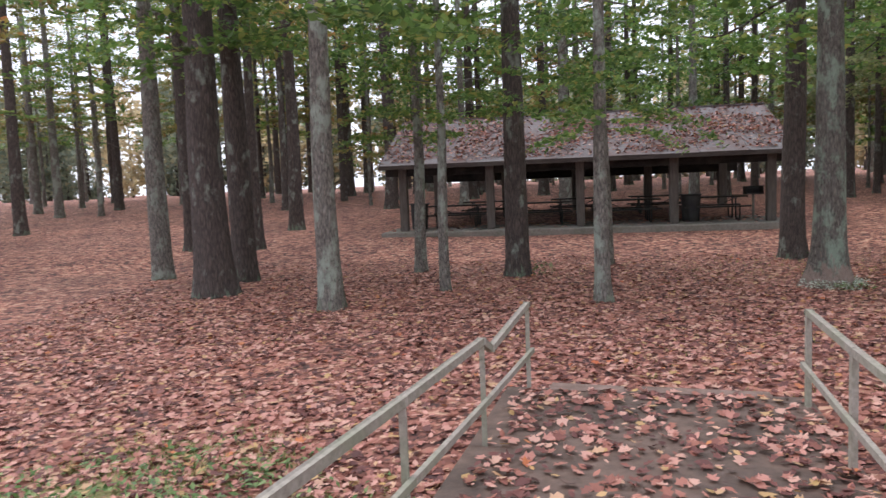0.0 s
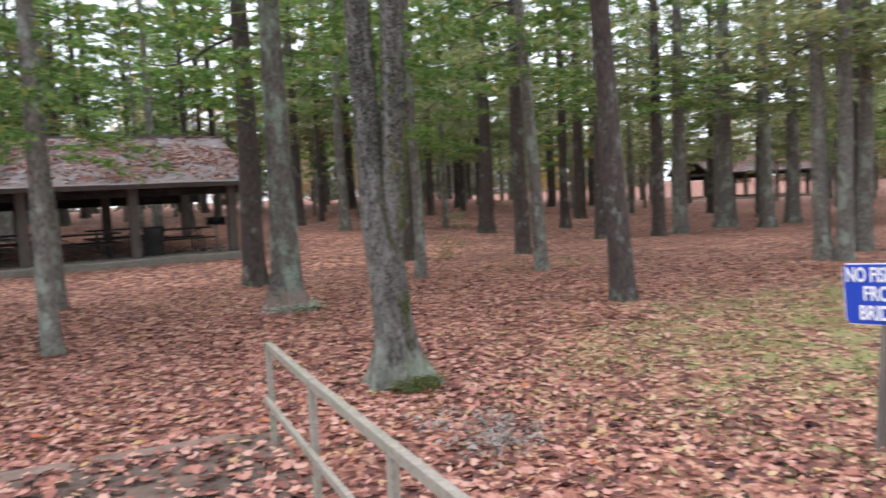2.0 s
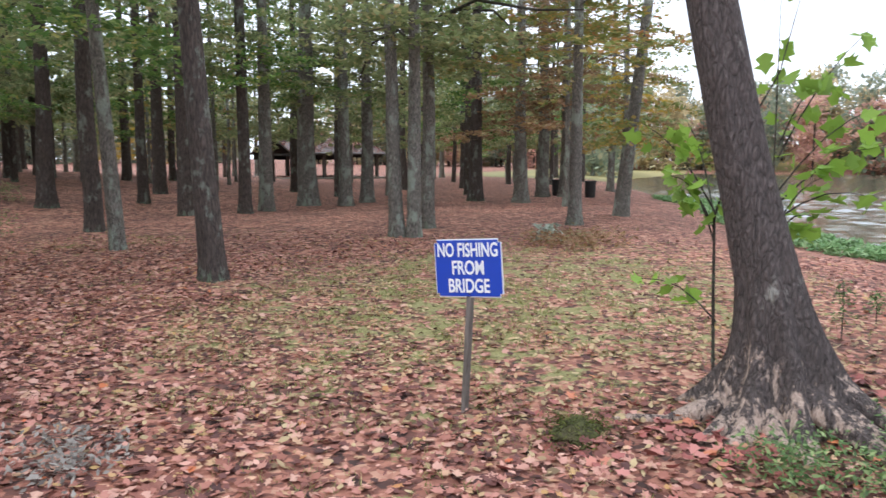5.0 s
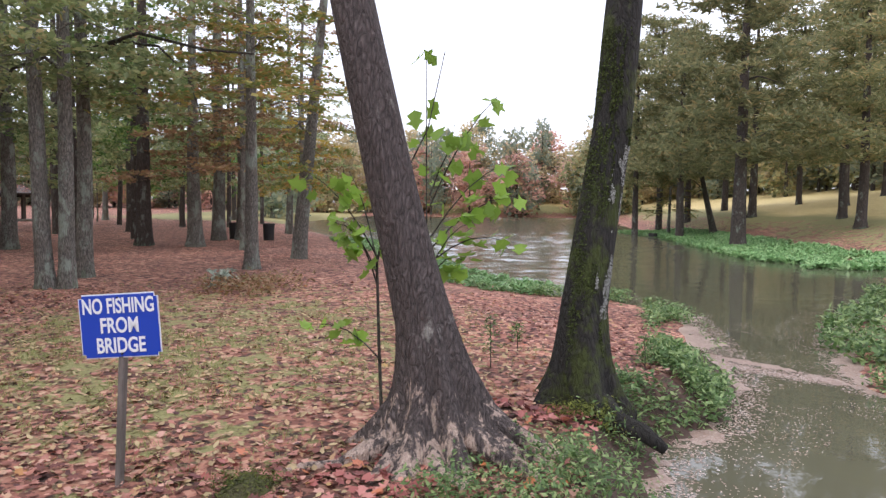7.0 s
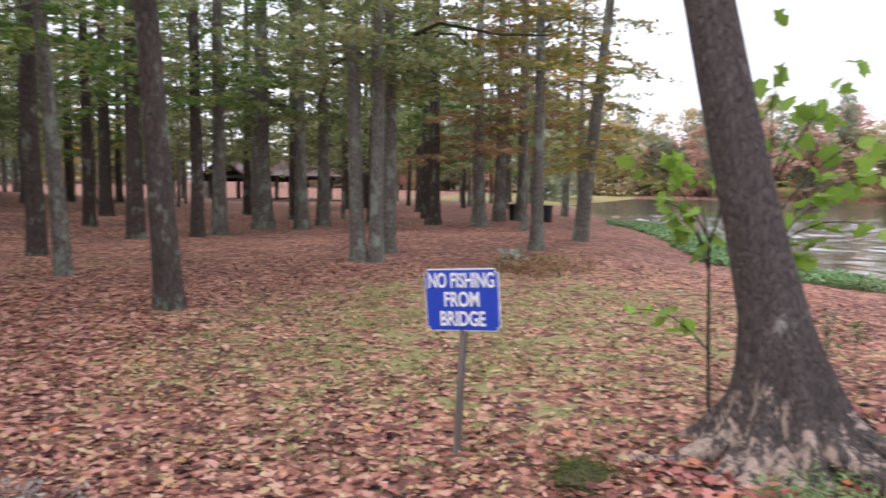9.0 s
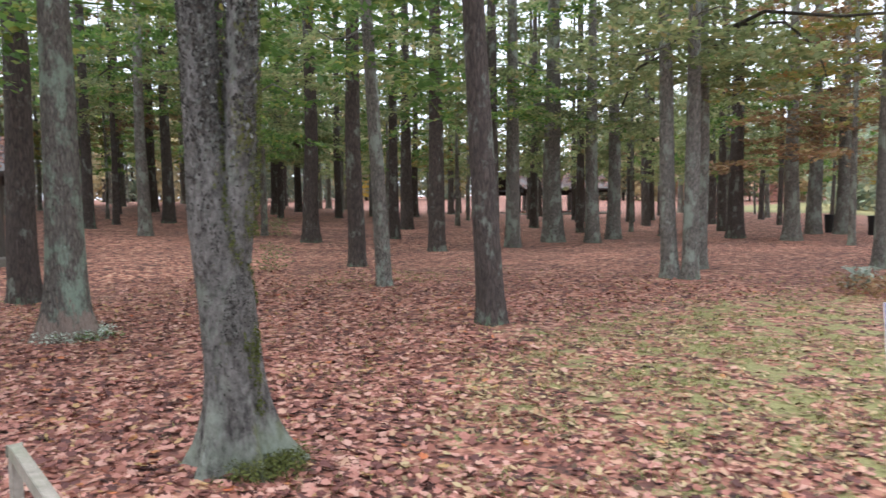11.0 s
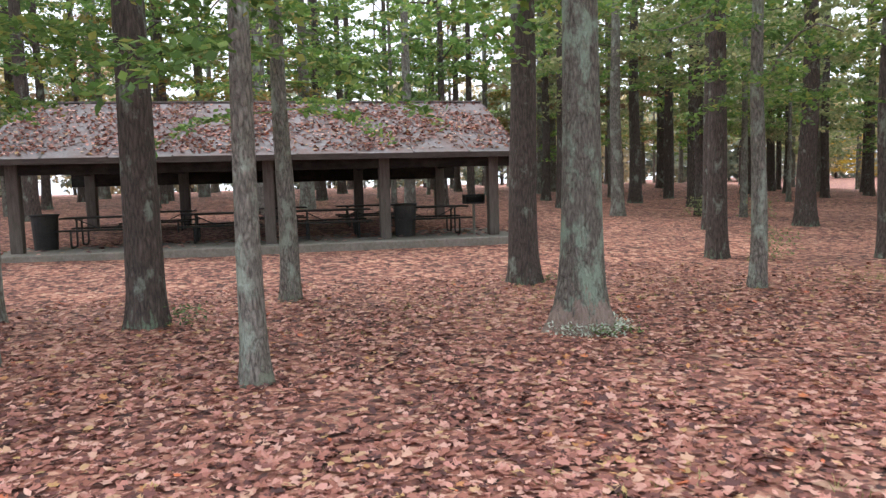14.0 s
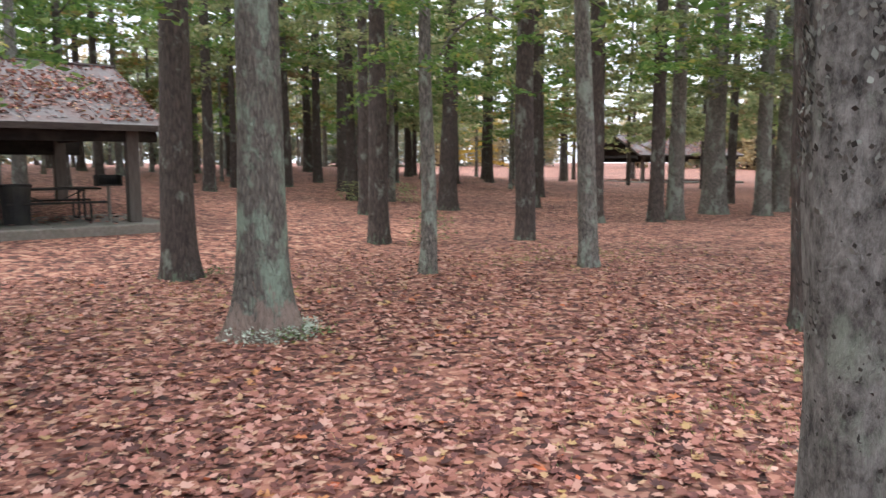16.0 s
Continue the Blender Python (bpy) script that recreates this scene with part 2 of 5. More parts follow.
CONCRETE = grainy("old_concrete", (0.15, 0.135, 0.115), (0.28, 0.255, 0.22), 14, (1, 1, 1), 0.95, 0.4, 0.008, (0.12, 0.13, 0.09), 0.6)
ROOFM = grainy("roll_roofing", (0.105, 0.096, 0.096), (0.235, 0.22, 0.22), 18, (1, 1, 1), 0.9, 0.3, 0.005, (0.15, 0.085, 0.07), 0.9)
METAL = grainy("black_metal", (0.008, 0.008, 0.009), (0.022, 0.021, 0.021), 30, (1, 1, 1), 0.7)
SIGNBLUE, _n, _l, _b = mat("sign_blue", (0.012, 0.055, 0.42), 0.4)
WHITE, _n, _l, _b = mat("white_paint", (0.78, 0.80, 0.82), 0.5)


def ground_material():
    """Leaf litter in cells of leaf size over soil, with thin grass on the open sward and the far lawn."""
    m, n, l, b = mat("leaf_litter_ground", rough=0.95)
    v = coords(n, l, local=False)
    warp = noise_tex(n, l, v, 9.0, 3)
    wv = mixed(n, l, 0.06, v, warp.outputs["Color"])
    cells = n.new("ShaderNodeTexVoronoi")
    cells.inputs["Scale"].default_value = 9.0
    l.new(wv, cells.inputs["Vector"])
    cells2 = n.new("ShaderNodeTexVoronoi")
    cells2.inputs["Scale"].default_value = 17.0
    l.new(wv, cells2.inputs["Vector"])
    sep = n.new("ShaderNodeSeparateColor")
    l.new(mixed(n, l, 0.5, cells.outputs["Color"], cells2.outputs["Color"]), sep.inputs[0])
    leaf = ramp(n, [(0.15, (0.05, 0.026, 0.021)), (0.38, (0.165, 0.068, 0.051)), (0.55, (0.31, 0.132, 0.093)), (0.72, (0.45, 0.225, 0.16)), (0.92, (0.56, 0.37, 0.26))])
    l.new(sep.outputs[0], leaf.inputs[0])
    big = noise_tex(n, l, v, 0.55, 5, 0.6)
    tone = ramp(n, [(0.3, (0.62, 0.60, 0.60)), (0.7, (1.15, 1.1, 1.05))])
    l.new(big.outputs["Fac"], tone.inputs[0])
    litter = mixed(n, l, 1.0, leaf.outputs[0], tone.outputs[0], "MULTIPLY")
    # thin grass: on the sward round the signpost and on the far lawn
    grass = ramp(n, [(0.25, (0.10, 0.10, 0.036)), (0.75, (0.34, 0.315, 0.13))])
    l.new(noise_tex(n, l, v, 40.0, 6, 0.75).outputs["Fac"], grass.inputs[0])
    at = n.new("ShaderNodeAttribute")
    at.attribute_name = "sward"
    patch = noise_tex(n, l, v, 2.2, 6, 0.75)
    am = n.new("ShaderNodeMath")
    am.operation = "MULTIPLY_ADD"
    am.inputs[1].default_value = 1.3
    l.new(patch.outputs["Fac"], am.inputs[0])
    l.new(at.outputs["Fac"], am.inputs[2])
    gm = ramp(n, [(0.95, (0, 0, 0)), (1.2, (1, 1, 1))])
    l.new(am.outputs[0], gm.inputs[0])
    lawn = ramp(n, [(0.25, (0.36, 0.28, 0.11)), (0.75, (0.66, 0.53, 0.25))])
    l.new(noise_tex(n, l, v, 3.0, 7, 0.75).outputs["Fac"], lawn.inputs[0])
    lm = ramp(n, [(0.7, (0, 0, 0)), (1.0, (1, 1, 1))])
    l.new(at.outputs["Fac"], lm.inputs[0])
    turf = mixed(n, l, lm.outputs[0], grass.outputs[0], lawn.outputs[0])
    mud = n.new("ShaderNodeAttribute")
    mud.attribute_name = "mud"
    earth = ramp(n, [(0.3, (0.022, 0.014, 0.010)), (0.7, (0.085, 0.052, 0.038))])
    l.new(noise_tex(n, l, v, 11.0, 7, 0.75).outputs["Fac"], earth.inputs[0])
    l.new(mixed(n, l, mud.outputs["Fac"], mixed(n, l, gm.outputs[0], litter, turf), earth.outputs[0]), b.inputs["Base Color"])
    bumped(n, l, b, cells.outputs["Distance"], 0.6, 0.03)
    return m


GROUND = ground_material()


def water_material():
    m, n, l, b = mat("pond_water", (0.105, 0.103, 0.07), 0.04)
    b.inputs["IOR"].default_value = 1.5
    v = coords(n, l, (1, 1, 1), local=False)
    w = noise_tex(n, l, v, 1.6, 3, 0.5)
    w2 = noise_tex(n, l, v, 7.0, 2, 0.5)
    # calm in the shelter of the bridge, ruffled out on the open pond
    tc = n.new("ShaderNodeTexCoord")
    sp = n.new("ShaderNodeSeparateXYZ")
    l.new(tc.outputs["Object"], sp.inputs[0])
    mr = n.new("ShaderNodeMapRange")
    for i, val in enumerate((14.0, 36.0, 0.12, 1.0)):
        mr.inputs[i + 1].default_value = val
    l.new(sp.outputs[0], mr.inputs[0])
    rg = n.new("ShaderNodeMath")
    rg.operation = "MULTIPLY"
    rg.inputs[1].default_value = 0.08
    l.new(mr.outputs[0], rg.inputs[0])
    l.new(rg.outputs[0], b.inputs["Roughness"])
    bp = n.new("ShaderNodeBump")
    bp.inputs["Distance"].default_value = 0.03
    l.new(mr.outputs[0], bp.inputs["Strength"])
    l.new(mixed(n, l, 0.25, w.outputs["Fac"], w2.outputs["Fac"]), bp.inputs["Height"])
    l.new(bp.outputs[0], b.inputs["Normal"])
    return m


WATER = water_material()


# ---- helpers for meshes ----
def part(name, bm, material, parent=None, label=""):
    """Links a bmesh as one mesh object, under a thing or a part."""
    me = bpy.data.meshes.new(name)
    bm.to_mesh(me)
    bm.free()
    ob = new(name, me)
    me.materials.append(material)
    if parent:
        ob.parent = parent
    if label:
        ob["label"] = label
    return ob


def soup(name, verts, faces, material, parent=None, smooth=False):
    me = bpy.data.meshes.new(name)
    me.from_pydata(verts, [], faces)
    if smooth:
        me.polygons.foreach_set("use_smooth", [True] * len(me.polygons))
    me.materials.append(material)
    ob = new(name, me)
    if parent:
        ob.parent = parent
    return ob


def thing(name, at, rz=0.0, label="", category="", group=""):
    e = new(name)
    e.empty_display_size = 0.2
    e.matrix_basis = pose(*at, 0, 0, rz)
    return tagged(e, label, category, group)


def box(bm, x0, y0, z0, x1, y1, z1, bevel=0.0):
    r = bmesh.ops.create_cube(bm, size=1.0)
    for v in r["verts"]:
        v.co = Vector(((x0 + x1) / 2 + v.co.x * (x1 - x0), (y0 + y1) / 2 + v.co.y * (y1 - y0), (z0 + z1) / 2 + v.co.z * (z1 - z0)))
    if bevel:
        es = list({e for v in r["verts"] for e in v.link_edges})
        bmesh.ops.bevel(bm, geom=es, offset=bevel, segments=1, affect="EDGES")
    return bm


def boxed(*a, bevel=0.0):
    return box(bmesh.new(), *a, bevel)


def bar(bm, a, c, w, h):
    """A straight rectangular bar from a to c."""
    a, c = Vector(a), Vector(c)
    d = c - a
    m = Matrix.Translation((a + c) / 2) @ d.to_track_quat("X", "Z").to_matrix().to_4x4()
    r = bmesh.ops.create_cube(bm, size=1.0)
    for v in r["verts"]:
        v.co = m @ Vector((v.co.x * d.length, v.co.y * w, v.co.z * h))
    return bm


def tube(pts, radii, sides=12, rough=0.0, seed=0, flare=0.0, lobes=5, close=True):
    """Verts and faces of a tapered, knobbly tube along pts; flare spreads lobed roots at its foot."""
    vs, fs = [], []
    rnd = random.Random(seed)
    ph = [rnd.uniform(0, 6.28) for _ in range(4)]
    n = len(pts)
    for i, (p, r) in enumerate(zip(pts, radii)):
        d = (Vector(pts[min(i + 1, n - 1)]) - Vector(pts[max(i - 1, 0)])).normalized()
        q = Vector((0, 0, 1)).rotation_difference(d)
        hz = p[2] - (0 if flare else pts[0][2])
        for k in range(sides):
            a = 2 * math.pi * k / sides
            f = 1 + rough * (0.6 * math.sin(2 * a + ph[0] + hz * 0.5) + 0.5 * math.sin(5 * a + ph[1] + hz * 1.1) + 0.7 * noise.noise((math.cos(a) * 2, math.sin(a) * 2, hz * 1.3 + seed)))
            if flare:
                lob = 0.55 + 0.45 * math.sin(lobes * a + ph[2]) + 0.25 * math.sin(2 * a + ph[3])
                lob += 0.55 * noise.noise((math.cos(a) * 2.6, math.sin(a) * 2.6, seed * 1.7))
                f += flare * max(lob, 0.05) * math.exp(-max(hz, 0) / (0.9 * radii[0] + 0.12))
            vs.append(tuple(Vector(p) + q @ Vector((math.cos(a) * r * f, math.sin(a) * r * f, 0))))
    for i in range(n - 1):
        for k in range(sides):
            k2 = (k + 1) % sides
            fs.append((i * sides + k, i * sides + k2, (i + 1) * sides + k2, (i + 1) * sides + k))
    if close:
        fs.append(tuple(range((n - 1) * sides, n * sides)))
    return vs, fs


# ---- the ground ----
SHORE = [(-30, -4.6), (-10, -3.4), (-2, -2.4), (3, -1.7), (6.1, -2.0), (7.3, -2.5), (8.2, -3.5), (9.8, -4.4), (13, -5.4), (15.6, -6.0), (18.6, -5.4), (19.4, -3.7), (23.7, -1.6), (35.7, 0.4),
         (56, 6.6), (84, 12), (125, 8), (128, -27), (100, -27), (64, -20.5), (52, -20.8), (32, -17.7), (29, -19.4), (17.5, -11.9), (14.2, -8.9), (12, -7.6), (9.5, -6.5), (4, -7.4), (-10, -9.5), (-30, -11)]
WATER_Z = -0.47


def shore_distance(x, y):
    """Metres from the water's edge, negative on the water."""
    best, inside = 1e9, False
    for (x0, y0), (x1, y1) in zip(SHORE, SHORE[1:] + SHORE[:1]):
        dx, dy = x1 - x0, y1 - y0
        s = min(1, max(0, ((x - x0) * dx + (y - y0) * dy) / (dx * dx + dy * dy)))
        best = min(best, math.hypot(x - x0 - s * dx, y - y0 - s * dy))
        if (y0 > y) != (y1 > y) and x < x0 + (y - y0) / dy * dx:
            inside = not inside
    return -best if inside else best


def ease(v, a, c):
    s = min(1, max(0, (v - a) / (c - a)))
    return s * s * (3 - 2 * s)


BU, BV = Vector((0.205, 0.979, 0)).normalized(), Vector((0.979, -0.205, 0)).normalized()
BEND = Vector((0.97, 4.56, 0))


def deck_z(s):
    """Height of the deck s metres back from its end."""
    return 0.21 + 0.08 * ease(s, 1.0, 6.0)


def ground_z(x, y):
    d = shore_distance(x, y) + (0.12 + 0.38 * ease(x, 9, 14)) * noise.noise((x * 0.35, y * 0.35, 3.0))
    rise = max(0, y - 17) * 0.055 * (1 - 0.75 * ease(x, 25, 55))
    rise = min(rise, 1.5) + 0.15 * ease(y, 16, 19.8) * (1 - ease(x, 12, 18))
    z = rise + 0.05 * noise.noise((x * 0.3, y * 0.3, 0)) + 0.02 * noise.noise((x * 1.3, y * 1.3, 5))
    if y < -4 and x > 8:
        z += 1.5 * ease(d, 0.5, 12) + 3.4 * ease(d, 6, 42)
    z -= 0.04
    z += 0.18 * math.exp(-((x - 1.6) ** 2 + (y - 5.2) ** 2) / 7.0)
    low = WATER_Z - 0.7 * ease(-d, 0, 3)
    k = ease(d, -0.1, 0.42 + 4.6 * ease(x, 8.5, 15))
    z = low * (1 - k) + z * k
    rel = Vector((x, y, 0)) - BEND
    back, side = -rel.dot(BU), abs(rel.dot(BV))
    if -0.15 < back < 16 and side < 1.3:
        z = min(z, deck_z(max(back, 0)) - 0.16)
    return z


def spread(n, near, far):
    """Grid lines, close together near the walk and wide apart at the horizon."""
    out = []
    for i in range(-n, n + 1):
        s = i / n
        out.append(near * s * n * 0.5 + math.copysign(abs(s) ** 6 * far, s))
    return out


def build_ground():
    gx = [4 + v for v in spread(110, 0.55, 700)]
    gy = [5 + v for v in spread(110, 0.55, 700)]
    vs = [(x, y, ground_z(x, y)) for y in gy for x in gx]
    w = len(gx)
    fs = [(j * w + i, j * w + i + 1, (j + 1) * w + i + 1, (j + 1) * w + i) for j in range(len(gy) - 1) for i in range(w - 1)]
    ob = soup("ground", vs, fs, GROUND, smooth=True)
    sward = ob.data.attributes.new("sward", "FLOAT", "POINT")
    vals = []
    for x, y, z in vs:
        a = 0.325 * (1 - ease(math.hypot((x - 10.8) / 8.2, (y - 2.8) / 5.6), 0.25, 1.4))
        a = max(a, 0.3 * (1 - ease(math.hypot(x + 2.5, y - 3.5), 0.6, 2.6)))
        if y < -4 and x > 20:
            dd = shore_distance(x, y) + 3 * noise.noise((x * 0.1, y * 0.1, 0))
            a = max(a, 0.36 * ease(dd, 1, 4) + 0.9 * ease(dd, 6, 12))
        if x > 45 and y > 8:
            a = max(a, 0.78 * ease(x, 64, 82) * (1 - ease(y, 22, 38)))
        vals.append(a)
    sward.data.foreach_set("value", vals)
    bare = ob.data.attributes.new("mud", "FLOAT", "POINT")
    wet = []
    for x, y, z in vs:
        m = 0.0
        if 3 < x < 12 and -6 < y < 1.5:
            m = 0.95 * (1 - ease(shore_distance(x, y), 0.25, 0.75))
            m = max(m, 0.85 * (1 - ease(math.hypot(x - 5.9, (y + 0.75) * 0.8) + 0.3 * noise.noise((x * 2, y * 2, 7)), 0.5, 1.25)))
        wet.append(m)
    bare.data.foreach_set("value", wet)
    return tagged(ob, "woodland ground strewn with red-brown fallen leaves and thin grass", "ground", kind="structure")


build_ground()


def build_water():
    """Still water by the bridge, with low wind ripples out on the open pond."""
    gx = [-60, 11.4] + [12 + i * 0.3 for i in range(160)] + [60 + i * 0.7 for i in range(100)] + [131, 200]
    gy = [-60, -31] + [-30 + i * 0.35 for i in range(126)] + [15, 60]
    vs = []
    for y in gy:
        for x in gx:
            h = 0.07 * noise.noise((x * 1.0, y * 1.5, 2)) + 0.03 * noise.noise((x * 2.1, y * 2.6, 6)) if 12 <= x < 130 and -30 <= y < 14 else 0
            vs.append((x, y, WATER_Z + h * ease(x + 0.8 * y, 14, 34)))
    w = len(gx)
    fs = [(j * w + i, j * w + i + 1, (j + 1) * w + i + 1, (j + 1) * w + i) for j in range(len(gy) - 1) for i in range(w - 1)]
    tagged(soup("water", vs, fs, WATER, smooth=True), "still murky pond water reflecting trees and pale sky", "water", kind="structure")


build_water()


# ---- leaf shapes ----
def leaf_blade(c, u, v, size, curl, lobed):
    """One leaf: a folded blade about c, along u, across v."""
    nrm = u.cross(v).normalized()
    if lobed:
        prof = [(-0.5, 0.0), (-0.28, 0.42), (0.0, 0.25), (0.12, 0.52), (0.26, 0.2), (0.55, 0.0)]
    else:
        prof = [(-0.5, 0.0), (-0.12, 0.27), (0.2, 0.22), (0.55, 0.0)]
    pts = [c + u * (a * size) + v * (w * size) + nrm * (curl * size * (w * w * 1.5 + a * a * 0.5)) for a, w in prof]
    pts += [c + u * (a * size) - v * (w * size) + nrm * (curl * size * (w * w * 1.5 + a * a * 0.5)) for a, w in prof[-2:0:-1]]
    k = len(prof)
    m = len(pts)
    f1 = list(range(0, k))
    f2 = [0] + list(range(k - 1, m))
    return pts, [tuple(f1), tuple(f2)]


def leaf_cloud(name, places, size, rnd, material, lobed=False, flat=0.5, parent=None, per=1):
    vs, fs = [], []
    for p in places:
        for _ in range(per):
            q = Euler((rnd.gauss(0, flat), rnd.gauss(0, flat), rnd.uniform(0, 6.28))).to_matrix()
            s = size * rnd.uniform(0.6, 1.25)
            off = Vector((rnd.gauss(0, 1), rnd.gauss(0, 1), rnd.gauss(0, 0.5))) * size * (0.8 if per > 1 else 0)
            pts, faces = leaf_blade(Vector(p) + off, q @ Vector((1, 0, 0)), q @ Vector((0, 1, 0)), s, rnd.uniform(-0.3, 0.6), lobed)
            o = len(vs)
            vs += [tuple(c) for c in pts]
            fs += [tuple(o + i for i in f) for f in faces]
    return soup(name, vs, fs, material, parent)


# ---- trees ----
CROWNS = {}


def rhomb(vs, fs, c, u, v, ln, wd):
    o = len(vs)
    vs += [tuple(c - u * ln), tuple(c + v * wd - u * ln * 0.1), tuple(c + u * ln), tuple(c - v * wd - u * ln * 0.1)]
    fs.append((o, o + 1, o + 2, o + 3))


def twig(vs, fs, a, c, w):
    """A thin three-sided twig from a to c."""
    d = (c - a).normalized()
    e = d.orthogonal().normalized()
    f = d.cross(e)
    o = len(vs)
    for p, r in ((a, w), (c, w * 0.3)):
        vs += [tuple(p + e * r), tuple(p - e * r * 0.5 + f * r * 0.86), tuple(p - e * r * 0.5 - f * r * 0.86)]
    fs += [(o, o + 1, o + 4, o + 3), (o + 1, o + 2, o + 5, o + 4), (o + 2, o, o + 3, o + 5)]


def tiered(rnd, vs, fs, boughs, leaves, size, low=0.0):
    """Boughs that carry flat fans of leafy side twigs, tier above tier with open gaps between."""
    for k in range(boughs):
        zz = ((k + rnd.uniform(0, 0.9)) / boughs) ** 1.6
        ang = k * 2.4 + rnd.uniform(-0.5, 0.5)
        reach = rnd.uniform(1.5, 4.3) * (1 - 0.35 * zz)
        out = Vector((math.cos(ang), math.sin(ang), 0))
        side = Vector((-out.y, out.x, 0))
        rise, sag = rnd.uniform(-0.05, 0.3), rnd.uniform(0.1, 0.4)
        root = Vector((0, 0, low + zz * (10 - low)))
        at = lambda u: root + out * (reach * u) + Vector((0, 0, reach * (rise * u - sag * u * u)))  # noqa: E731
        for u0, u1 in ((0.0, 0.35), (0.35, 0.7), (0.7, 1.0)):
            twig(vs, fs, at(u0), at(u1), 0.022 * (1.1 - u0))
        for j in range(9):
            u = 0.2 + 0.8 * (j + rnd.random()) / 9
            sgn = 1 if j % 2 else -1
            ln = reach * rnd.uniform(0.2, 0.42) * (1.25 - u)
            a = at(u)
            c = a + (side * sgn + out * rnd.uniform(0.3, 0.9)).normalized() * ln + Vector((0, 0, rnd.uniform(-0.3, 0.12) * ln))
            twig(vs, fs, a, c, 0.007)
            for _ in range(max(3, int(leaves * ln))):
                p = a.lerp(c, rnd.random()) + Vector((rnd.gauss(0, 0.09), rnd.gauss(0, 0.09), rnd.gauss(-0.03, 0.055)))
                q = Euler((rnd.gauss(0, 0.5), rnd.gauss(0, 0.5), rnd.uniform(0, 6.28))).to_matrix()
                h = rnd.uniform(0.035, 0.07) * size
                rhomb(vs, fs, p, q @ Vector((1, 0, 0)), q @ Vector((0, 1, 0)), h, h * rnd.uniform(0.5, 0.75))


def piny(rnd, vs, fs, boughs):
    """Layered pine boughs that end in soft clumps of needle tufts."""
    for k in range(boughs):
        zz = ((k + rnd.random()) / boughs) ** 1.35
        ang = k * 2.4 + rnd.uniform(-0.4, 0.4)
        reach = rnd.uniform(1.5, 3.7) * (1.08 - 0.75 * zz)
        root = Vector((0, 0, zz * 10))
        tip = root + Vector((math.cos(ang) * reach, math.sin(ang) * reach, reach * rnd.uniform(-0.12, 0.22)))
        twig(vs, fs, root, tip, 0.03)
        for j in range(6):
            m = root.lerp(tip, rnd.uniform(0.4, 1.0)) + Vector((rnd.gauss(0, 0.4), rnd.gauss(0, 0.4), rnd.gauss(0.08, 0.14)))
            for _ in range(12):
                c = m + Vector((rnd.gauss(0, 0.26), rnd.gauss(0, 0.26), rnd.gauss(0, 0.13)))
                for _j in range(5):
                    d = Vector((rnd.gauss(0, 1), rnd.gauss(0, 1), rnd.gauss(0.35, 0.8))).normalized()
                    ln = rnd.uniform(0.08, 0.17)
                    rhomb(vs, fs, c + d * ln, d, d.orthogonal().normalized(), ln, 0.042)


def massed(rnd, vs, fs):
    """A full rounded crown of clumps, for woods seen from afar."""
    for _ in range(30):
        zz, ang = rnd.random(), rnd.uniform(0, 6.28)
        reach = rnd.uniform(0.6, 3.6) * math.sin(0.45 + 2.4 * zz)
        m = Vector((math.cos(ang) * reach, math.sin(ang) * reach, zz * 10))
        for _k in range(42):
            c = m + Vector((rnd.gauss(0, 0.62), rnd.gauss(0, 0.62), rnd.gauss(0, 0.5)))
            q = Euler((rnd.gauss(0, 0.7), rnd.gauss(0, 0.7), rnd.uniform(0, 6.28))).to_matrix()
            ln = rnd.uniform(0.2, 0.38)
            rhomb(vs, fs, c, q @ Vector((1, 0, 0)), q @ Vector((0, 1, 0)), ln, ln * 0.65)


def crown_mesh(kind, i):
    """A crown about the trunk's axis with its foot at z 0 and its top at z 10, 3 to 4 m in radius."""
    if (kind, i) in CROWNS:
        return CROWNS[kind, i]
    rnd = random.Random(len(kind) * 100 + i)
    vs, fs = [], []
    if kind == "pine":
        piny(rnd, vs, fs, 40)
    elif kind == "far":
        massed(rnd, vs, fs)
    elif kind == "woods":
        tiered(rnd, vs, fs, 21, 24, 2.15)
    elif kind == "airy":
        tiered(rnd, vs, fs, 21, 24, 2.05)
    elif kind == "autumn":
        tiered(rnd, vs, fs, 32, 34, 1.6)
    else:
        tiered(rnd, vs, fs, 24, 40, 1.45)
    me = bpy.data.meshes.new("crown")
    me.from_pydata(vs, [], fs)
    CROWNS[kind, i] = me
    return me


TREES = [0]


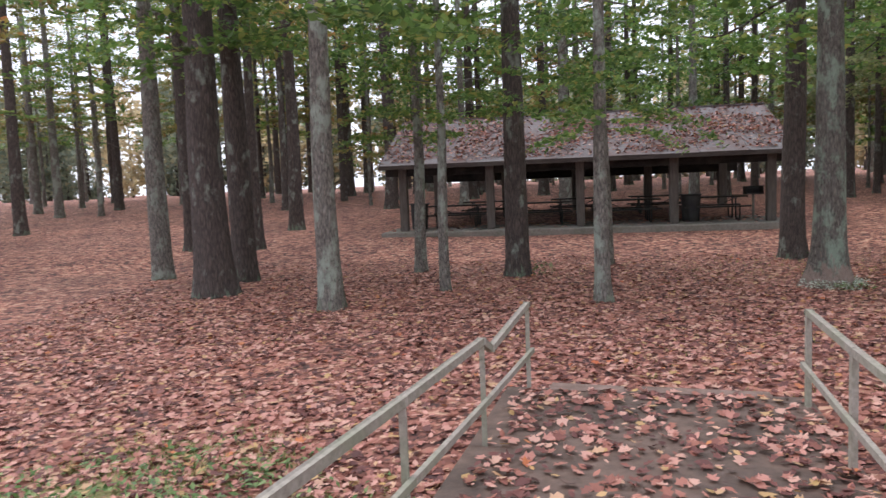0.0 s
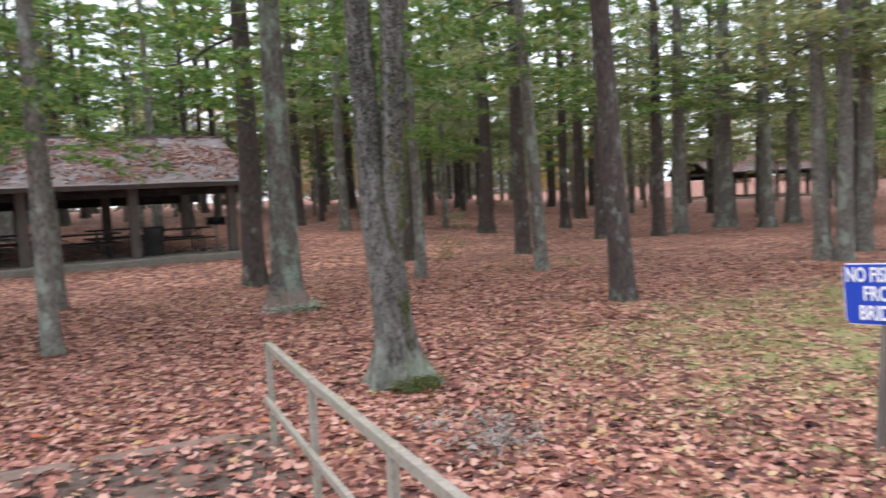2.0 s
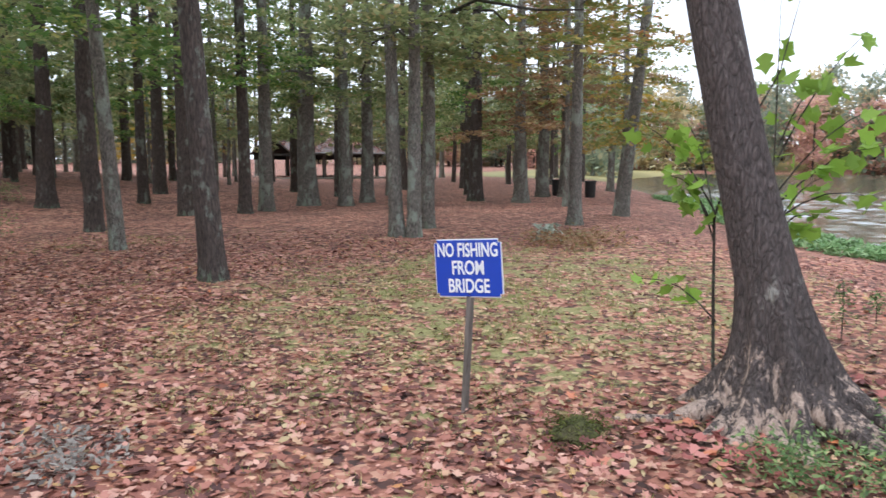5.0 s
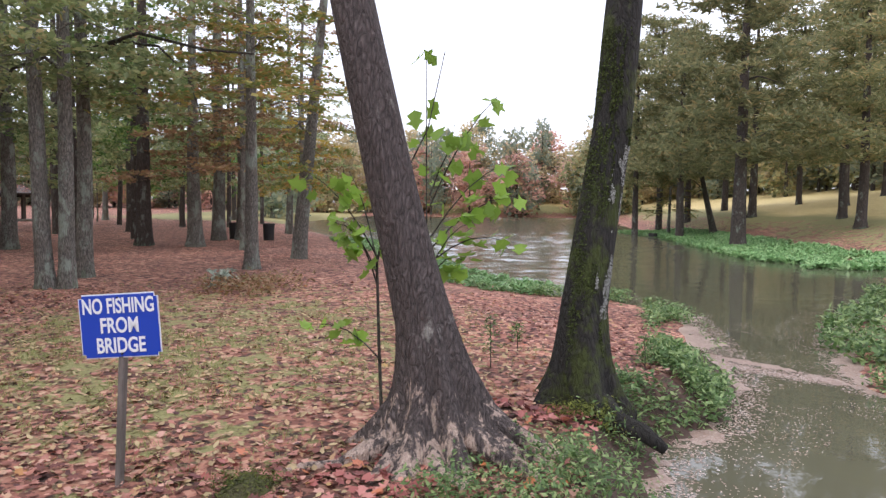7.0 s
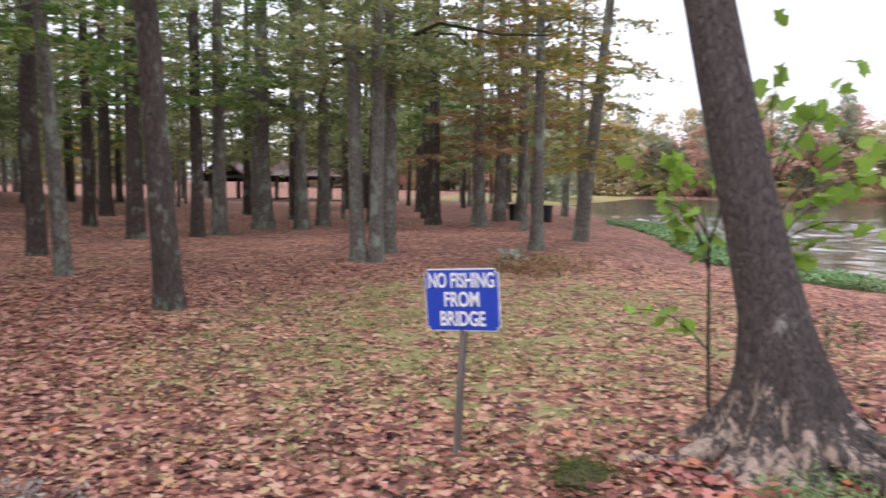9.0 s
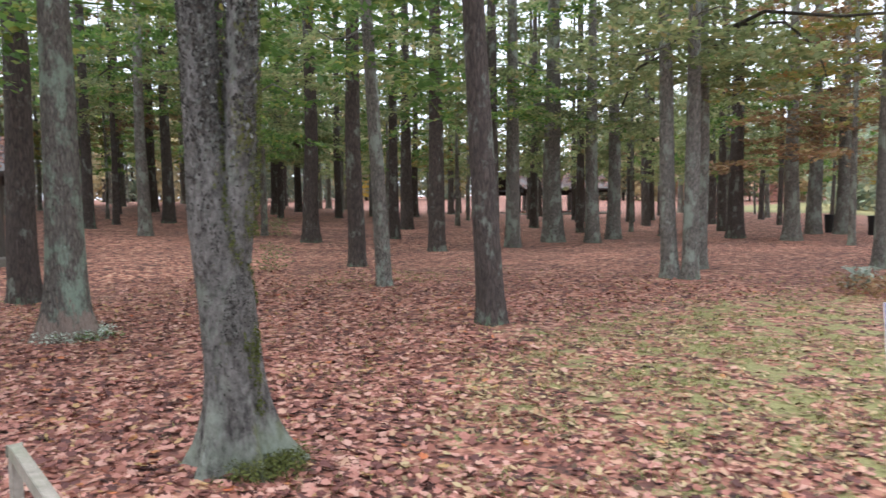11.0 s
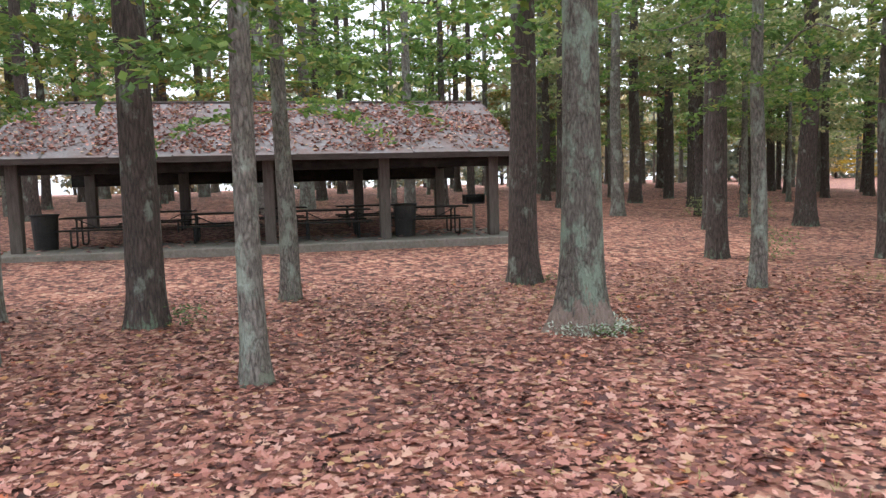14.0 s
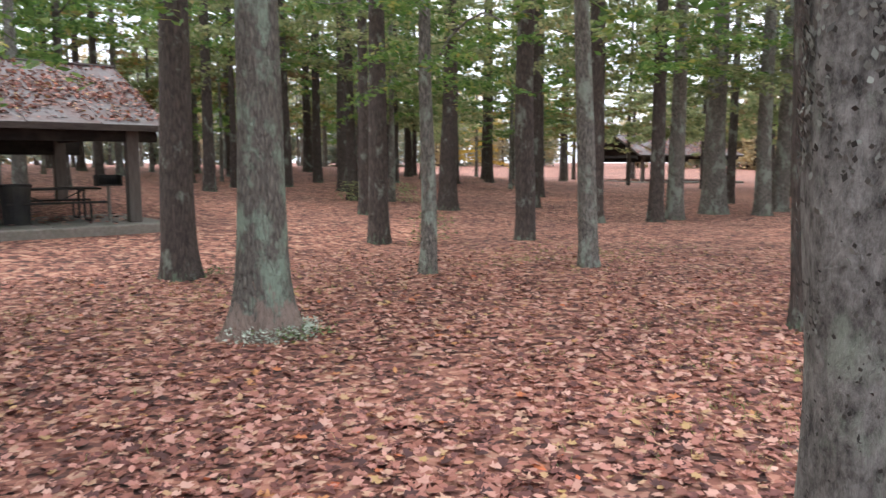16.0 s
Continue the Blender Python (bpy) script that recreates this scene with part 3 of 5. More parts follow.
def tree(x, y, r, label, skin=PINE, height=15.0, lean=(0, 0), crown=None, leaves=GREEN, foot=4.5, flare=0.42, wide=1.0, limbs=3, category="tree", bend=0.1, sides=14, group="trees of the grove"):
    TREES[0] += 1
    seed = TREES[0] * 7
    rnd = random.Random(seed)
    if leaves is GREEN and (x > 14 and rnd.random() < 0.75 or x < -6 and y > 14 and rnd.random() < 0.55):
        leaves = OLIVE if x > 0 else YELLOWGREEN
    if x < -6 and y > 13:
        foot += 1.6
    z0 = ground_z(x, y) - 0.06
    t = thing("tree", (x, y, z0), 0, label, category, group)
    pts, radii = [], []
    n = 26
    b1, b2 = rnd.uniform(-bend, bend), rnd.uniform(-bend, bend)
    for i in range(n):
        s = (i / (n - 1)) ** 1.7
        h = s * height
        wob = math.sin(s * 5 + seed) * 0.5 + math.sin(s * 11 + seed) * 0.2
        pts.append((lean[0] * h + b1 * wob * min(h, 3) * 0.5, lean[1] * h + b2 * wob * min(h, 3) * 0.5, h))
        radii.append(r * (1 - 0.72 * s ** 0.9))
    vs, fs = tube(pts, radii, sides, 0.035, seed, flare, rnd.choice((4, 5, 6)))
    soup("trunk", vs, fs, skin, t, True)
    for k in range(limbs):
        s = rnd.uniform(0.52, 0.92)
        i = int(s * (n - 1))
        a = rnd.uniform(0, 6.28)
        ln = rnd.uniform(1.0, 2.4)
        p0 = Vector(pts[i])
        lp = [tuple(p0 + Vector((math.cos(a), math.sin(a), 0)) * ln * u + Vector((0, 0, ln * (0.25 * u + 0.25 * math.sin(u * 3 + k)))) + Vector((rnd.gauss(0, 0.05), rnd.gauss(0, 0.05), 0))) for u in (0, 0.15, 0.3, 0.5, 0.7, 0.85, 1)]
        lv, lf = tube(lp, [radii[i] * 0.2 * (1 - 0.85 * u) + 0.006 for u in (0, 0.15, 0.3, 0.5, 0.7, 0.85, 1)], 6, 0.05, seed + k)
        soup("limb", lv, lf, skin, t, True)
    if crown:
        me = crown_mesh(crown, rnd.randrange(4))
        if not me.materials:
            me.materials.append(leaves)
        c = new("crown", me)
        c.parent = t
        c.material_slots[0].link = "OBJECT"
        c.material_slots[0].material = leaves
        hs = (height - foot) / 10
        c.matrix_basis = Matrix.Translation((lean[0] * foot, lean[1] * foot, foot)) @ Matrix.Rotation(rnd.uniform(0, 6.28), 4, "Z") @ Matrix.Diagonal((wide, wide, hs, 1))
    return t


PINE_L = "tall straight pine with dark reddish-brown furrowed bark"
OAK_L = "grey-barked tree blotched with pale green lichen"
THIN_L = "slender grey tree with small green leaves"
YOUNG = dict(skin=OAK, crown="broad", leaves=GREEN, foot=3.0, height=9.5, wide=0.65)
TALL = dict(skin=PINE, crown="broad", leaves=GREEN, foot=4.9, height=16.0)
GREY = dict(skin=OAK, crown="broad", leaves=GREEN, foot=4.5, height=15.0, wide=1.2)
TURNING = dict(skin=OAK, crown="autumn", leaves=YELLOWGREEN, foot=5.0, height=13.0, wide=1.25)

# before the pavilion
tree(-5.5, 12.3, 0.36, PINE_L, **TALL)
tree(-2.9, 10.5, 0.20, OAK_L, **GREY)
tree(-1.15, 12.1, 0.10, THIN_L, **YOUNG)
tree(-1.9, 15.3, 0.14, THIN_L, **YOUNG)
tree(0.24, 13.98, 0.26, PINE_L, **TALL)
tree(1.43, 10.36, 0.13, THIN_L, **YOUNG)
tree(2.24, 15.33, 0.16, OAK_L, **YOUNG)
tree(6.36, 15.55, 0.27, PINE_L, **TALL)
tree(5.3, 11.4, 0.26, "stout grey tree with a bare peeled patch on its swollen foot", flare=0.9, sides=24, **dict(GREY, skin=STOUT))
tree(-7.9, 15.3, 0.24, OAK_L, **GREY)
tree(-5.7, 14.5, 0.28, PINE_L, **TALL)
tree(-9.1, 19.9, 0.22, PINE_L, **TALL)
tree(-7.1, 24.2, 0.26, PINE_L, **TALL)
tree(-7.0, 19.6, 0.17, PINE_L, **TALL)
tree(-8.3, 40.3, 0.32, PINE_L, **TALL)
tree(-9.0, 52.0, 0.3, PINE_L, **TALL)
tree(-21.2, 33.2, 0.22, OAK_L, **GREY)
tree(-19.0, 33.0, 0.15, THIN_L, **YOUNG)
# right of the pavilion
tree(11.63, 17.07, 0.23, PINE_L, **TALL)
tree(9.4, 13.2, 0.14, THIN_L, **YOUNG)
tree(18.2, 21.4, 0.3, PINE_L, **TALL)
tree(14.47, 15.25, 0.24, PINE_L, **TALL)
tree(11.88, 11.8, 0.17, "slim grey tree leaning at its foot", lean=(-0.03, 0.04), **GREY)
tree(9.58, 7.44, 0.21, "brown-barked tree leaning slightly, lichen on its foot", lean=(-0.04, 0.04), **TALL)
tree(18.35, 31.0, 0.27, PINE_L, **TALL)
tree(14.1, 25.3, 0.22, OAK_L, **GREY)
tree(15.3, 33.4, 0.2, PINE_L, **TALL)
tree(13.8, 28.8, 0.22, PINE_L, **TALL)
tree(25.7, 40.0, 0.28, PINE_L, **TALL)
tree(14.5, 21.1, 0.18, PINE_L, **TALL)
tree(18.6, 24.6, 0.14, THIN_L, **YOUNG)
tree(31.6, 31.4, 0.22, PINE_L, **TALL)
tree(21.9, 20.8, 0.22, PINE_L, **TALL)
tree(17.5, 25.5, 0.2, PINE_L, **TALL)
tree(19.9, 17.0, 0.3, PINE_L, **TALL)
tree(26.1, 16.15, 0.42, OAK_L, **GREY)
tree(21.6, 15.9, 0.24, PINE_L, **TALL)
tree(23.0, 16.0, 0.28, OAK_L, **GREY)
tree(26.4, 14.6, 0.28, OAK_L, **GREY)
tree(29.0, 15.0, 0.3, OAK_L, **GREY)
tree(26.0, 23.8, 0.3, PINE_L, **TALL)
# towards the pond
tree(16.4, 7.5, 0.19, OAK_L, lean=(0, 0.04), **GREY)
tree(16.5, 7.1, 0.18, OAK_L, **GREY)
arched = tree(19.05, 7.85, 0.21, "grey tree with long arching dark limbs", **GREY)
for path in ([(0, 0, 5.2), (0, -0.9, 5.9), (0, -1.9, 5.8), (0, -2.6, 5.1), (0.1, -2.9, 4.1)], [(0, 0, 4.8), (0.1, 0.9, 5.5), (0.1, 1.7, 5.2), (0.2, 2.2, 4.2)], [(0, 0, 5.6), (-0.5, -1.6, 6.0), (-0.7, -3.2, 5.6), (-0.8, -4.4, 5.5)]):
    lv, lf = tube(path, [0.06, 0.045, 0.035, 0.022, 0.01][:len(path)], 7, 0.08, 3)
    soup("limb", lv, lf, DARK, arched, True)
tree(21.5, 4.23, 0.2, OAK_L, **TURNING)
tree(25.5, 3.5, 0.27, "crooked brown tree leaning towards the pond", skin=OAK, lean=(0.03, -0.09), crown="autumn", leaves=YELLOWGREEN, foot=2.6, height=13, limbs=6)
tree(31.4, 8.7, 0.32, "grey tree with rusty thinning leaves", skin=OAK, crown="autumn", leaves=RUST, foot=3.0, height=12.0, wide=1.3)
tree(36.4, 9.0, 0.34, OAK_L, **GREY)
tree(36.6, 7.9, 0.32, OAK_L, **TURNING)
tree(31.8, 10.9, 0.33, PINE_L, **TALL)
tree(41.0, 5.6, 0.2, "thin bank tree with pale olive leaves", skin=OAK, crown="autumn", leaves=OLIVE, foot=3.0, height=13.0, wide=1.1)
tree(47.5, 7.4, 0.24, "bank tree with rusty thinning leaves", skin=OAK, crown="autumn", leaves=RUST, foot=3.0, height=14.0, wide=1.3)
tree(29.6, 6.3, 0.13, "slim grey tree with rusty leaves near the bank", skin=OAK, crown="autumn", leaves=RUST, foot=4.2, height=11.0, wide=0.9)
# Haze over the pond is put into these crowns' pale leaf colour.
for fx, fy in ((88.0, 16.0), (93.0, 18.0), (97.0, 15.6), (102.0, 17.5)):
    tree(fx, fy, 0.25, "green tree at the head of the pond, paled for haze", skin=OAK, crown="far", leaves=HAZEGREEN, foot=0.8, height=13.0, wide=1.3)


# ---- the three trees by the bridge ----
def foot_tree(x, y, pts, radii, skin, label, flare, lobes, seed, sides=40, extra=()):
    """A tree near the walk, with a finer trunk and spreading roots."""
    z0 = ground_z(x, y) - 0.08
    t = thing("tree", (x, y, z0), 0, label, "tree", "trees of the grove")
    dense_p, dense_r = [(pts[0][0], pts[0][1], -0.5)], [radii[0]]
    for (p, q), (a, c) in zip(zip(pts, pts[1:]), zip(radii, radii[1:])):
        k = max(2, int((Vector(q) - Vector(p)).length / 0.12)) if p[2] < 5 else 5
        for i in range(k):
            dense_p.append(tuple(Vector(p).lerp(Vector(q), i / k)))
            dense_r.append(a + (c - a) * i / k)
    dense_p.append(pts[-1])
    dense_r.append(radii[-1])
    vs, fs = tube(dense_p, dense_r, sides, 0.06, seed, flare, lobes)
    soup("trunk", vs, fs, skin, t, True)
    for j, (ep, er) in enumerate(extra):
        vs, fs = tube(ep, er, 12, 0.12, seed + j + 1)
        soup("root" if ep[-1][2] < 0.5 else "limb", vs, fs, skin, t, True)
    return t, z0


leaning_tree, _z = foot_tree(6.15, -0.38, [(0, -0.16, 0), (0, -0.13, 0.5), (0, -0.02, 1.1), (0, 0.20, 2.0), (0, 0.47, 3.2), (0.1, 0.9, 5.2), (0.2, 1.6, 8), (0.2, 2.2, 12)],
                             [0.31, 0.26, 0.215, 0.195, 0.172, 0.15, 0.12, 0.05], BIRCHY, "leaning pond-side tree with dark scaly bark and pale peeling roots", 1.9, 9, 3,
                             extra=[([(-0.22, -0.25, 0.34), (-0.42, -0.5, 0.2), (-0.6, -0.72, 0.11), (-0.72, -0.82, 0.08), (-0.85, -0.8, -0.04)], [0.12, 0.085, 0.065, 0.05, 0.03]),
                                    ([(-0.25, -0.05, 0.22), (-0.55, -0.12, 0.08), (-0.8, -0.3, 0.05), (-1.0, -0.34, -0.05)], [0.12, 0.07, 0.05, 0.03]),
                                    ([(-0.2, 0.3, 0.16), (-0.4, 0.62, 0.06), (-0.42, 0.9, 0.06), (-0.6, 1.15, 0.01), (-0.62, 1.35, -0.06)], [0.11, 0.06, 0.045, 0.035, 0.02]),
                                    ([(-0.3, 0.12, 0.16), (-0.62, 0.34, 0.04), (-0.9, 0.4, -0.03)], [0.1, 0.055, 0.03]),
                                    ([(0.0, -0.45, 0.34), (-0.1, -0.75, 0.2), (-0.12, -0.95, 0.1), (-0.22, -1.12, 0.02), (-0.2, -1.3, -0.2)], [0.13, 0.085, 0.07, 0.05, 0.03]),
                                    ([(-0.2, -0.4, 0.3), (-0.38, -0.7, 0.14), (-0.4, -0.95, 0.06), (-0.55, -1.1, -0.08)], [0.12, 0.08, 0.06, 0.03])])
MOSSY_AXIS = [(0, 0.14, 0), (0.02, 0.13, 0.5), (0.08, 0.09, 1.0), (0.18, -0.01, 1.55), (0.3, -0.12, 2.1), (0.42, -0.25, 2.8), (0.6, -0.40, 4.2), (0.9, -0.6, 7), (1.2, -0.8, 11)]
MOSSY_RADII = [0.27, 0.245, 0.215, 0.205, 0.2, 0.19, 0.18, 0.15, 0.06]
foot_tree(7.45, -2.1, MOSSY_AXIS, MOSSY_RADII, MOSSY, "dark leaning tree with a mossy trunk at the water's edge", 1.15, 5, 12,
          extra=[([(-0.25, 0.0, 0.1), (-0.5, -0.12, 0.0), (-0.62, -0.32, -0.06), (-0.66, -0.5, -0.2)], [0.13, 0.1, 0.08, 0.05]),
                 ([(-0.2, 0.1, 0.14), (-0.45, 0.28, 0.03), (-0.7, 0.3, -0.05)], [0.09, 0.055, 0.03])])
FORK_AXIS = [(0.02, -0.02, 0), (0.0, 0.0, 0.6), (-0.02, 0.02, 1.2), (-0.07, 0.055, 1.7), (-0.10, 0.08, 2.2), (-0.12, 0.10, 3.0), (-0.2, 0.2, 6), (-0.4, 0.4, 9), (-0.4, 0.5, 13)]
FORK_RADII = [0.185, 0.172, 0.172, 0.16, 0.125, 0.112, 0.10, 0.08, 0.03]
FORK_ARM = [(0.02, -0.02, 1.45), (0.045, -0.045, 1.9), (0.06, -0.065, 2.3), (0.09, -0.08, 3.0), (0.1, -0.2, 5), (0.25, -0.3, 8), (0.4, -0.3, 12)]
ARM_RADII = [0.12, 0.125, 0.115, 0.105, 0.09, 0.07, 0.03]
foot_tree(3.72, 5.39, FORK_AXIS, FORK_RADII, FLAKY, "forked grey tree with flaking bark and a mossy foot", 1.45, 5, 21, sides=56, extra=[(FORK_ARM, ARM_RADII)])


# ---- the footbridge ----


def bridge_at(s, side, up):
    p = BEND - BU * s + BV * side
    return (p.x, p.y, deck_z(s) + up)


def build_bridge():
    b = thing("footbridge", (0, 0, 0), 0, "low footbridge deck of dark muddy concrete with leaves on it", "bridge")
    bm = bmesh.new()
    ring = []
    for i in range(33):
        s = -0.1 + i * 14.5 / 32
        ring.append([bm.verts.new(bridge_at(s, a, u)) for a, u in ((-1.2, 0), (1.1, 0), (1.1, -0.22), (-1.2, -0.22))])
    for p, q in zip(ring, ring[1:]):
        for k in range(4):
            bm.faces.new((p[k], p[(k + 1) % 4], q[(k + 1) % 4], q[k]))
    bm.faces.new(ring[0])
    bm.faces.new(ring[-1])
    bmesh.ops.recalc_face_normals(bm, faces=bm.faces)
    part("deck", bm, DECK, b)
    for k, (s, a, w, d) in enumerate(((-0.12, -0.55, 0.62, 0.24), (-0.12, 0.35, 1.0, 0.2))):
        bm = bmesh.new()
        bar(bm, bridge_at(s, a - w / 2, -0.035), bridge_at(s, a + w / 2, -0.045), d, 0.1)
        bmesh.ops.bevel(bm, geom=list(bm.edges), offset=0.02, segments=2, affect="EDGES")
        part("edge_stone", bm, EDGING, b, "worn mud-stained edge stone")
    return b


EDGING = grainy("mud_stained_stone", (0.13, 0.085, 0.065), (0.27, 0.19, 0.155), 9, (1, 1, 1), 0.9, 0.5, 0.012, (0.07, 0.045, 0.035), 0.9)
DECK = grainy("muddy_deck", (0.07, 0.045, 0.034), (0.18, 0.12, 0.092), 7, (1, 1, 1), 0.6, 0.5, 0.012, (0.02, 0.016, 0.013), 0.8)
build_bridge()


def railing(edge, splay, stops, bent, label):
    side = edge
    r = thing("railing", bridge_at(0, side, 0), 0, label, "railing", "railings of the bridge")
    inv = Vector(bridge_at(0, side, 0))
    rail = lambda p: tuple(Vector(p) - inv)  # noqa: E731
    H = 0.69
    out = lambda s: edge + splay * s  # noqa: E731
    for s in stops:
        bm = bmesh.new()
        bar(bm, rail(bridge_at(s, out(s), -0.25)), rail(bridge_at(s, out(s), H - 0.02)), 0.04, 0.035)
        part("post", bm, RAILM, r)
    line = [(s, H) for s in stops]
    if bent:
        line.insert(1, (stops[1] - 0.22, H - 0.1))
    for (s0, h0), (s1, h1) in zip(line, line[1:]):
        bm = bmesh.new()
        bar(bm, rail(bridge_at(s0, out(s0), h0)), rail(bridge_at(s1, out(s1), h1)), 0.042, 0.03)
        bmesh.ops.bevel(bm, geom=list(bm.edges), offset=0.008, segments=1, affect="EDGES")
        part("top_rail", bm, RAILM, r)
    for s0, s1 in zip(stops, stops[1:]):
        bm = bmesh.new()
        bar(bm, rail(bridge_at(s0, out(s0) + (0.04 if side < 0 else -0.04), 0.31)), rail(bridge_at(s1, out(s1) + (0.04 if side < 0 else -0.04), 0.31)), 0.03, 0.04)
        part("lower_rail", bm, RAILM, r)


railing(-1.03, -0.05, [-0.13, 1.27, 2.65, 4.3, 6.0, 8.0, 10.0, 12.0], True, "weathered green-grey railing with a bent top rail")
railing(1.04, 0.0, [0.13, 1.33, 2.6, 4.3, 6.0, 8.0, 10.0, 12.0], False, "weathered green-grey wooden bridge railing")


# ---- the sign ----
def build_sign():
    sx, sy = 5.40, 1.68
    z0 = ground_z(sx, sy)
    s = thing("sign", (sx, sy, z0), -95, "blue sign with white letters on a leaning wooden post", "sign")
    bm = bmesh.new()
    bar(bm, (-0.03, 0.02, -0.2), (0.04, 0.02, 1.25), 0.075, 0.035)
    bmesh.ops.bevel(bm, geom=list(bm.edges), offset=0.005, segments=1, affect="EDGES")
    part("post", bm, TIMBER, s)
    m = Matrix.Translation((0.02, -0.012, 1.115)) @ Matrix.Rotation(radians(-4.0), 4, "Y") @ Matrix.Diagonal((1, 1, 1.06, 1))
    bm = bmesh.new()
    box(bm, -0.275, -0.002, -0.206, 0.275, 0.002, 0.206)
    bmesh.ops.bevel(bm, geom=[e for e in bm.edges if abs(e.verts[0].co.y - e.verts[1].co.y) > 0.003], offset=0.025, segments=4, affect="EDGES")
    panel = part("panel", bm, WHITE, s, "white-bordered sign panel")
    panel.matrix_basis = m
    bm = bmesh.new()
    box(bm, -0.267, -0.0025, -0.198, 0.267, 0.0, 0.198)
    bmesh.ops.bevel(bm, geom=[e for e in bm.edges if abs(e.verts[0].co.y - e.verts[1].co.y) > 0.002], offset=0.02, segments=4, affect="EDGES")
    face = part("face", bm, SIGNBLUE, panel, "blue painted face")
    face.location = (0, -0.005, 0)
    for text, zz, wid in (("NO FISHING", 0.125, 0.49), ("FROM", 0.0, 0.26), ("BRIDGE", -0.128, 0.335)):
        cu = bpy.data.curves.new("lettering", "FONT")
        cu.body = text
        cu.align_x, cu.align_y = "CENTER", "CENTER"
        cu.size = 0.135
        cu.offset = 0.003
        cu.extrude = 0.0015
        ob = new("lettering", cu)
        bpy.context.view_layer.update()
        k = wid / max(ob.dimensions.x, 0.01)
        me = bpy.data.meshes.new_from_object(ob.evaluated_get(bpy.context.evaluated_depsgraph_get()))
        bpy.data.objects.remove(ob)
        me.materials.append(WHITE)
        ob = new("lettering", me)
        ob.parent = panel
        ob.matrix_basis = Matrix.Translation((0, -0.011, zz)) @ Matrix.Rotation(radians(90), 4, "X") @ Matrix.Diagonal((k, 1.0, 1, 1))
    for zz in (0.18, -0.18):
        bm = bmesh.new()
        bmesh.ops.create_cone(bm, cap_ends=True, segments=8, radius1=0.008, radius2=0.006, depth=0.006, matrix=Matrix.Translation((0, -0.012, zz)) @ Matrix.Rotation(radians(90), 4, "X"))
        part("bolt", bm, METAL, panel)


build_sign()


# ---- the picnic pavilion ----
def build_pavilion(x, y, z, rz, bays, bay, depth, label, posts_h=1.98, rise=1.6, panels=9, group="picnic pavilions"):
    """Origin at the front right post; the pavilion runs to -x and back to +y."""
    p = thing("pavilion", (x, y, z), rz, label, "pavilion", group)
    L = bays * bay
    over, side = 0.6, 0.62
    bm = boxed(-L - 0.6, -0.75, -0.32, 0.6, depth + 0.6, 0.0, bevel=0.02)
    part("slab", bm, CONCRETE, p, "stained concrete floor slab")
    for row in (0, depth):
        for i in range(bays + 1):
            w = 0.125 if row == 0 else 0.15
            part("post", boxed(-i * bay - w, row - w, 0, -i * bay + w, row + w, posts_h + 0.1, bevel=0.015), POSTM, p)
    for row, drop in ((0, 0.28), (depth, 0.5)):
        part("beam", boxed(-L - side + 0.1, row - 0.09, posts_h - drop, side - 0.1, row + 0.09, posts_h + 0.06), SHADEWOOD, p)
    mid, ridge = depth / 2, posts_h + 0.02 + rise
    run = mid + over
    ez = posts_h + 0.02
    for i in range(bays + 1):
        bm = bmesh.new()
        bar(bm, (-i * bay, 0, posts_h - 0.08), (-i * bay, depth, posts_h - 0.08), 0.12, 0.2)
        part("tie_beam", bm, SHADEWOOD, p)
    k = 0
    for sgn in (1, -1):
        for i in range(panels):
            x0, x1 = -L - side + (L + 2 * side) * i / panels, -L - side + (L + 2 * side) * (i + 1) / panels
            bm = bmesh.new()
            yy = lambda u: mid - sgn * run * u  # noqa: E731
            up = 0.010 * (i % 2)
            v = [bm.verts.new(c) for c in ((x0 + 0.006, yy(1), ez + up), (x1 - 0.006, yy(1), ez + up), (x1 - 0.006, yy(0), ridge + up), (x0 + 0.006, yy(0), ridge + up))]
            f = bm.faces.new(v)
            bmesh.ops.recalc_face_normals(bm, faces=bm.faces)
            r = bmesh.ops.extrude_face_region(bm, geom=[f])
            for e in r["geom"]:
                if isinstance(e, bmesh.types.BMVert):
                    e.co.z += 0.035
            bmesh.ops.recalc_face_normals(bm, faces=bm.faces)
            part("roof_panel", bm, ROOFM, p)
        bm = bmesh.new()
        v = [bm.verts.new(c) for c in ((-L - side, yy(1), ez - 0.012), (side, yy(1), ez - 0.012), (side, yy(0), ridge - 0.012), (-L - side, yy(0), ridge - 0.012))]
        f = bm.faces.new(v)
        r = bmesh.ops.extrude_face_region(bm, geom=[f])
        for e in r["geom"]:
            if isinstance(e, bmesh.types.BMVert):
                e.co.z -= 0.03
        bmesh.ops.recalc_face_normals(bm, faces=bm.faces)
        part("roof_deck", bm, SHADEWOOD, p, "board underside of the roof, coloured dark as in deep shade")
        bm = bmesh.new()
        bar(bm, (-L - side, yy(1) - sgn * 0.018, ez - 0.03), (side, yy(1) - sgn * 0.018, ez - 0.03), 0.03, 0.125)
        part("fascia", bm, FASCIA, p, "weathered brown fascia board")
        for xx in (-L - side, side):
            bm = bmesh.new()
            bar(bm, (xx, yy(1), ez - 0.03), (xx, yy(0), ridge - 0.03), 0.03, 0.13)
            part("barge_board", bm, FASCIA, p)
    bm = bmesh.new()
    bar(bm, (-L - side, mid, ridge + 0.035), (side, mid, ridge + 0.035), 0.3, 0.03)
    part("ridge_cap", bm, ROOFM, p)
    # leaves lodged on the front slope
    rnd = random.Random(5)
    places = []
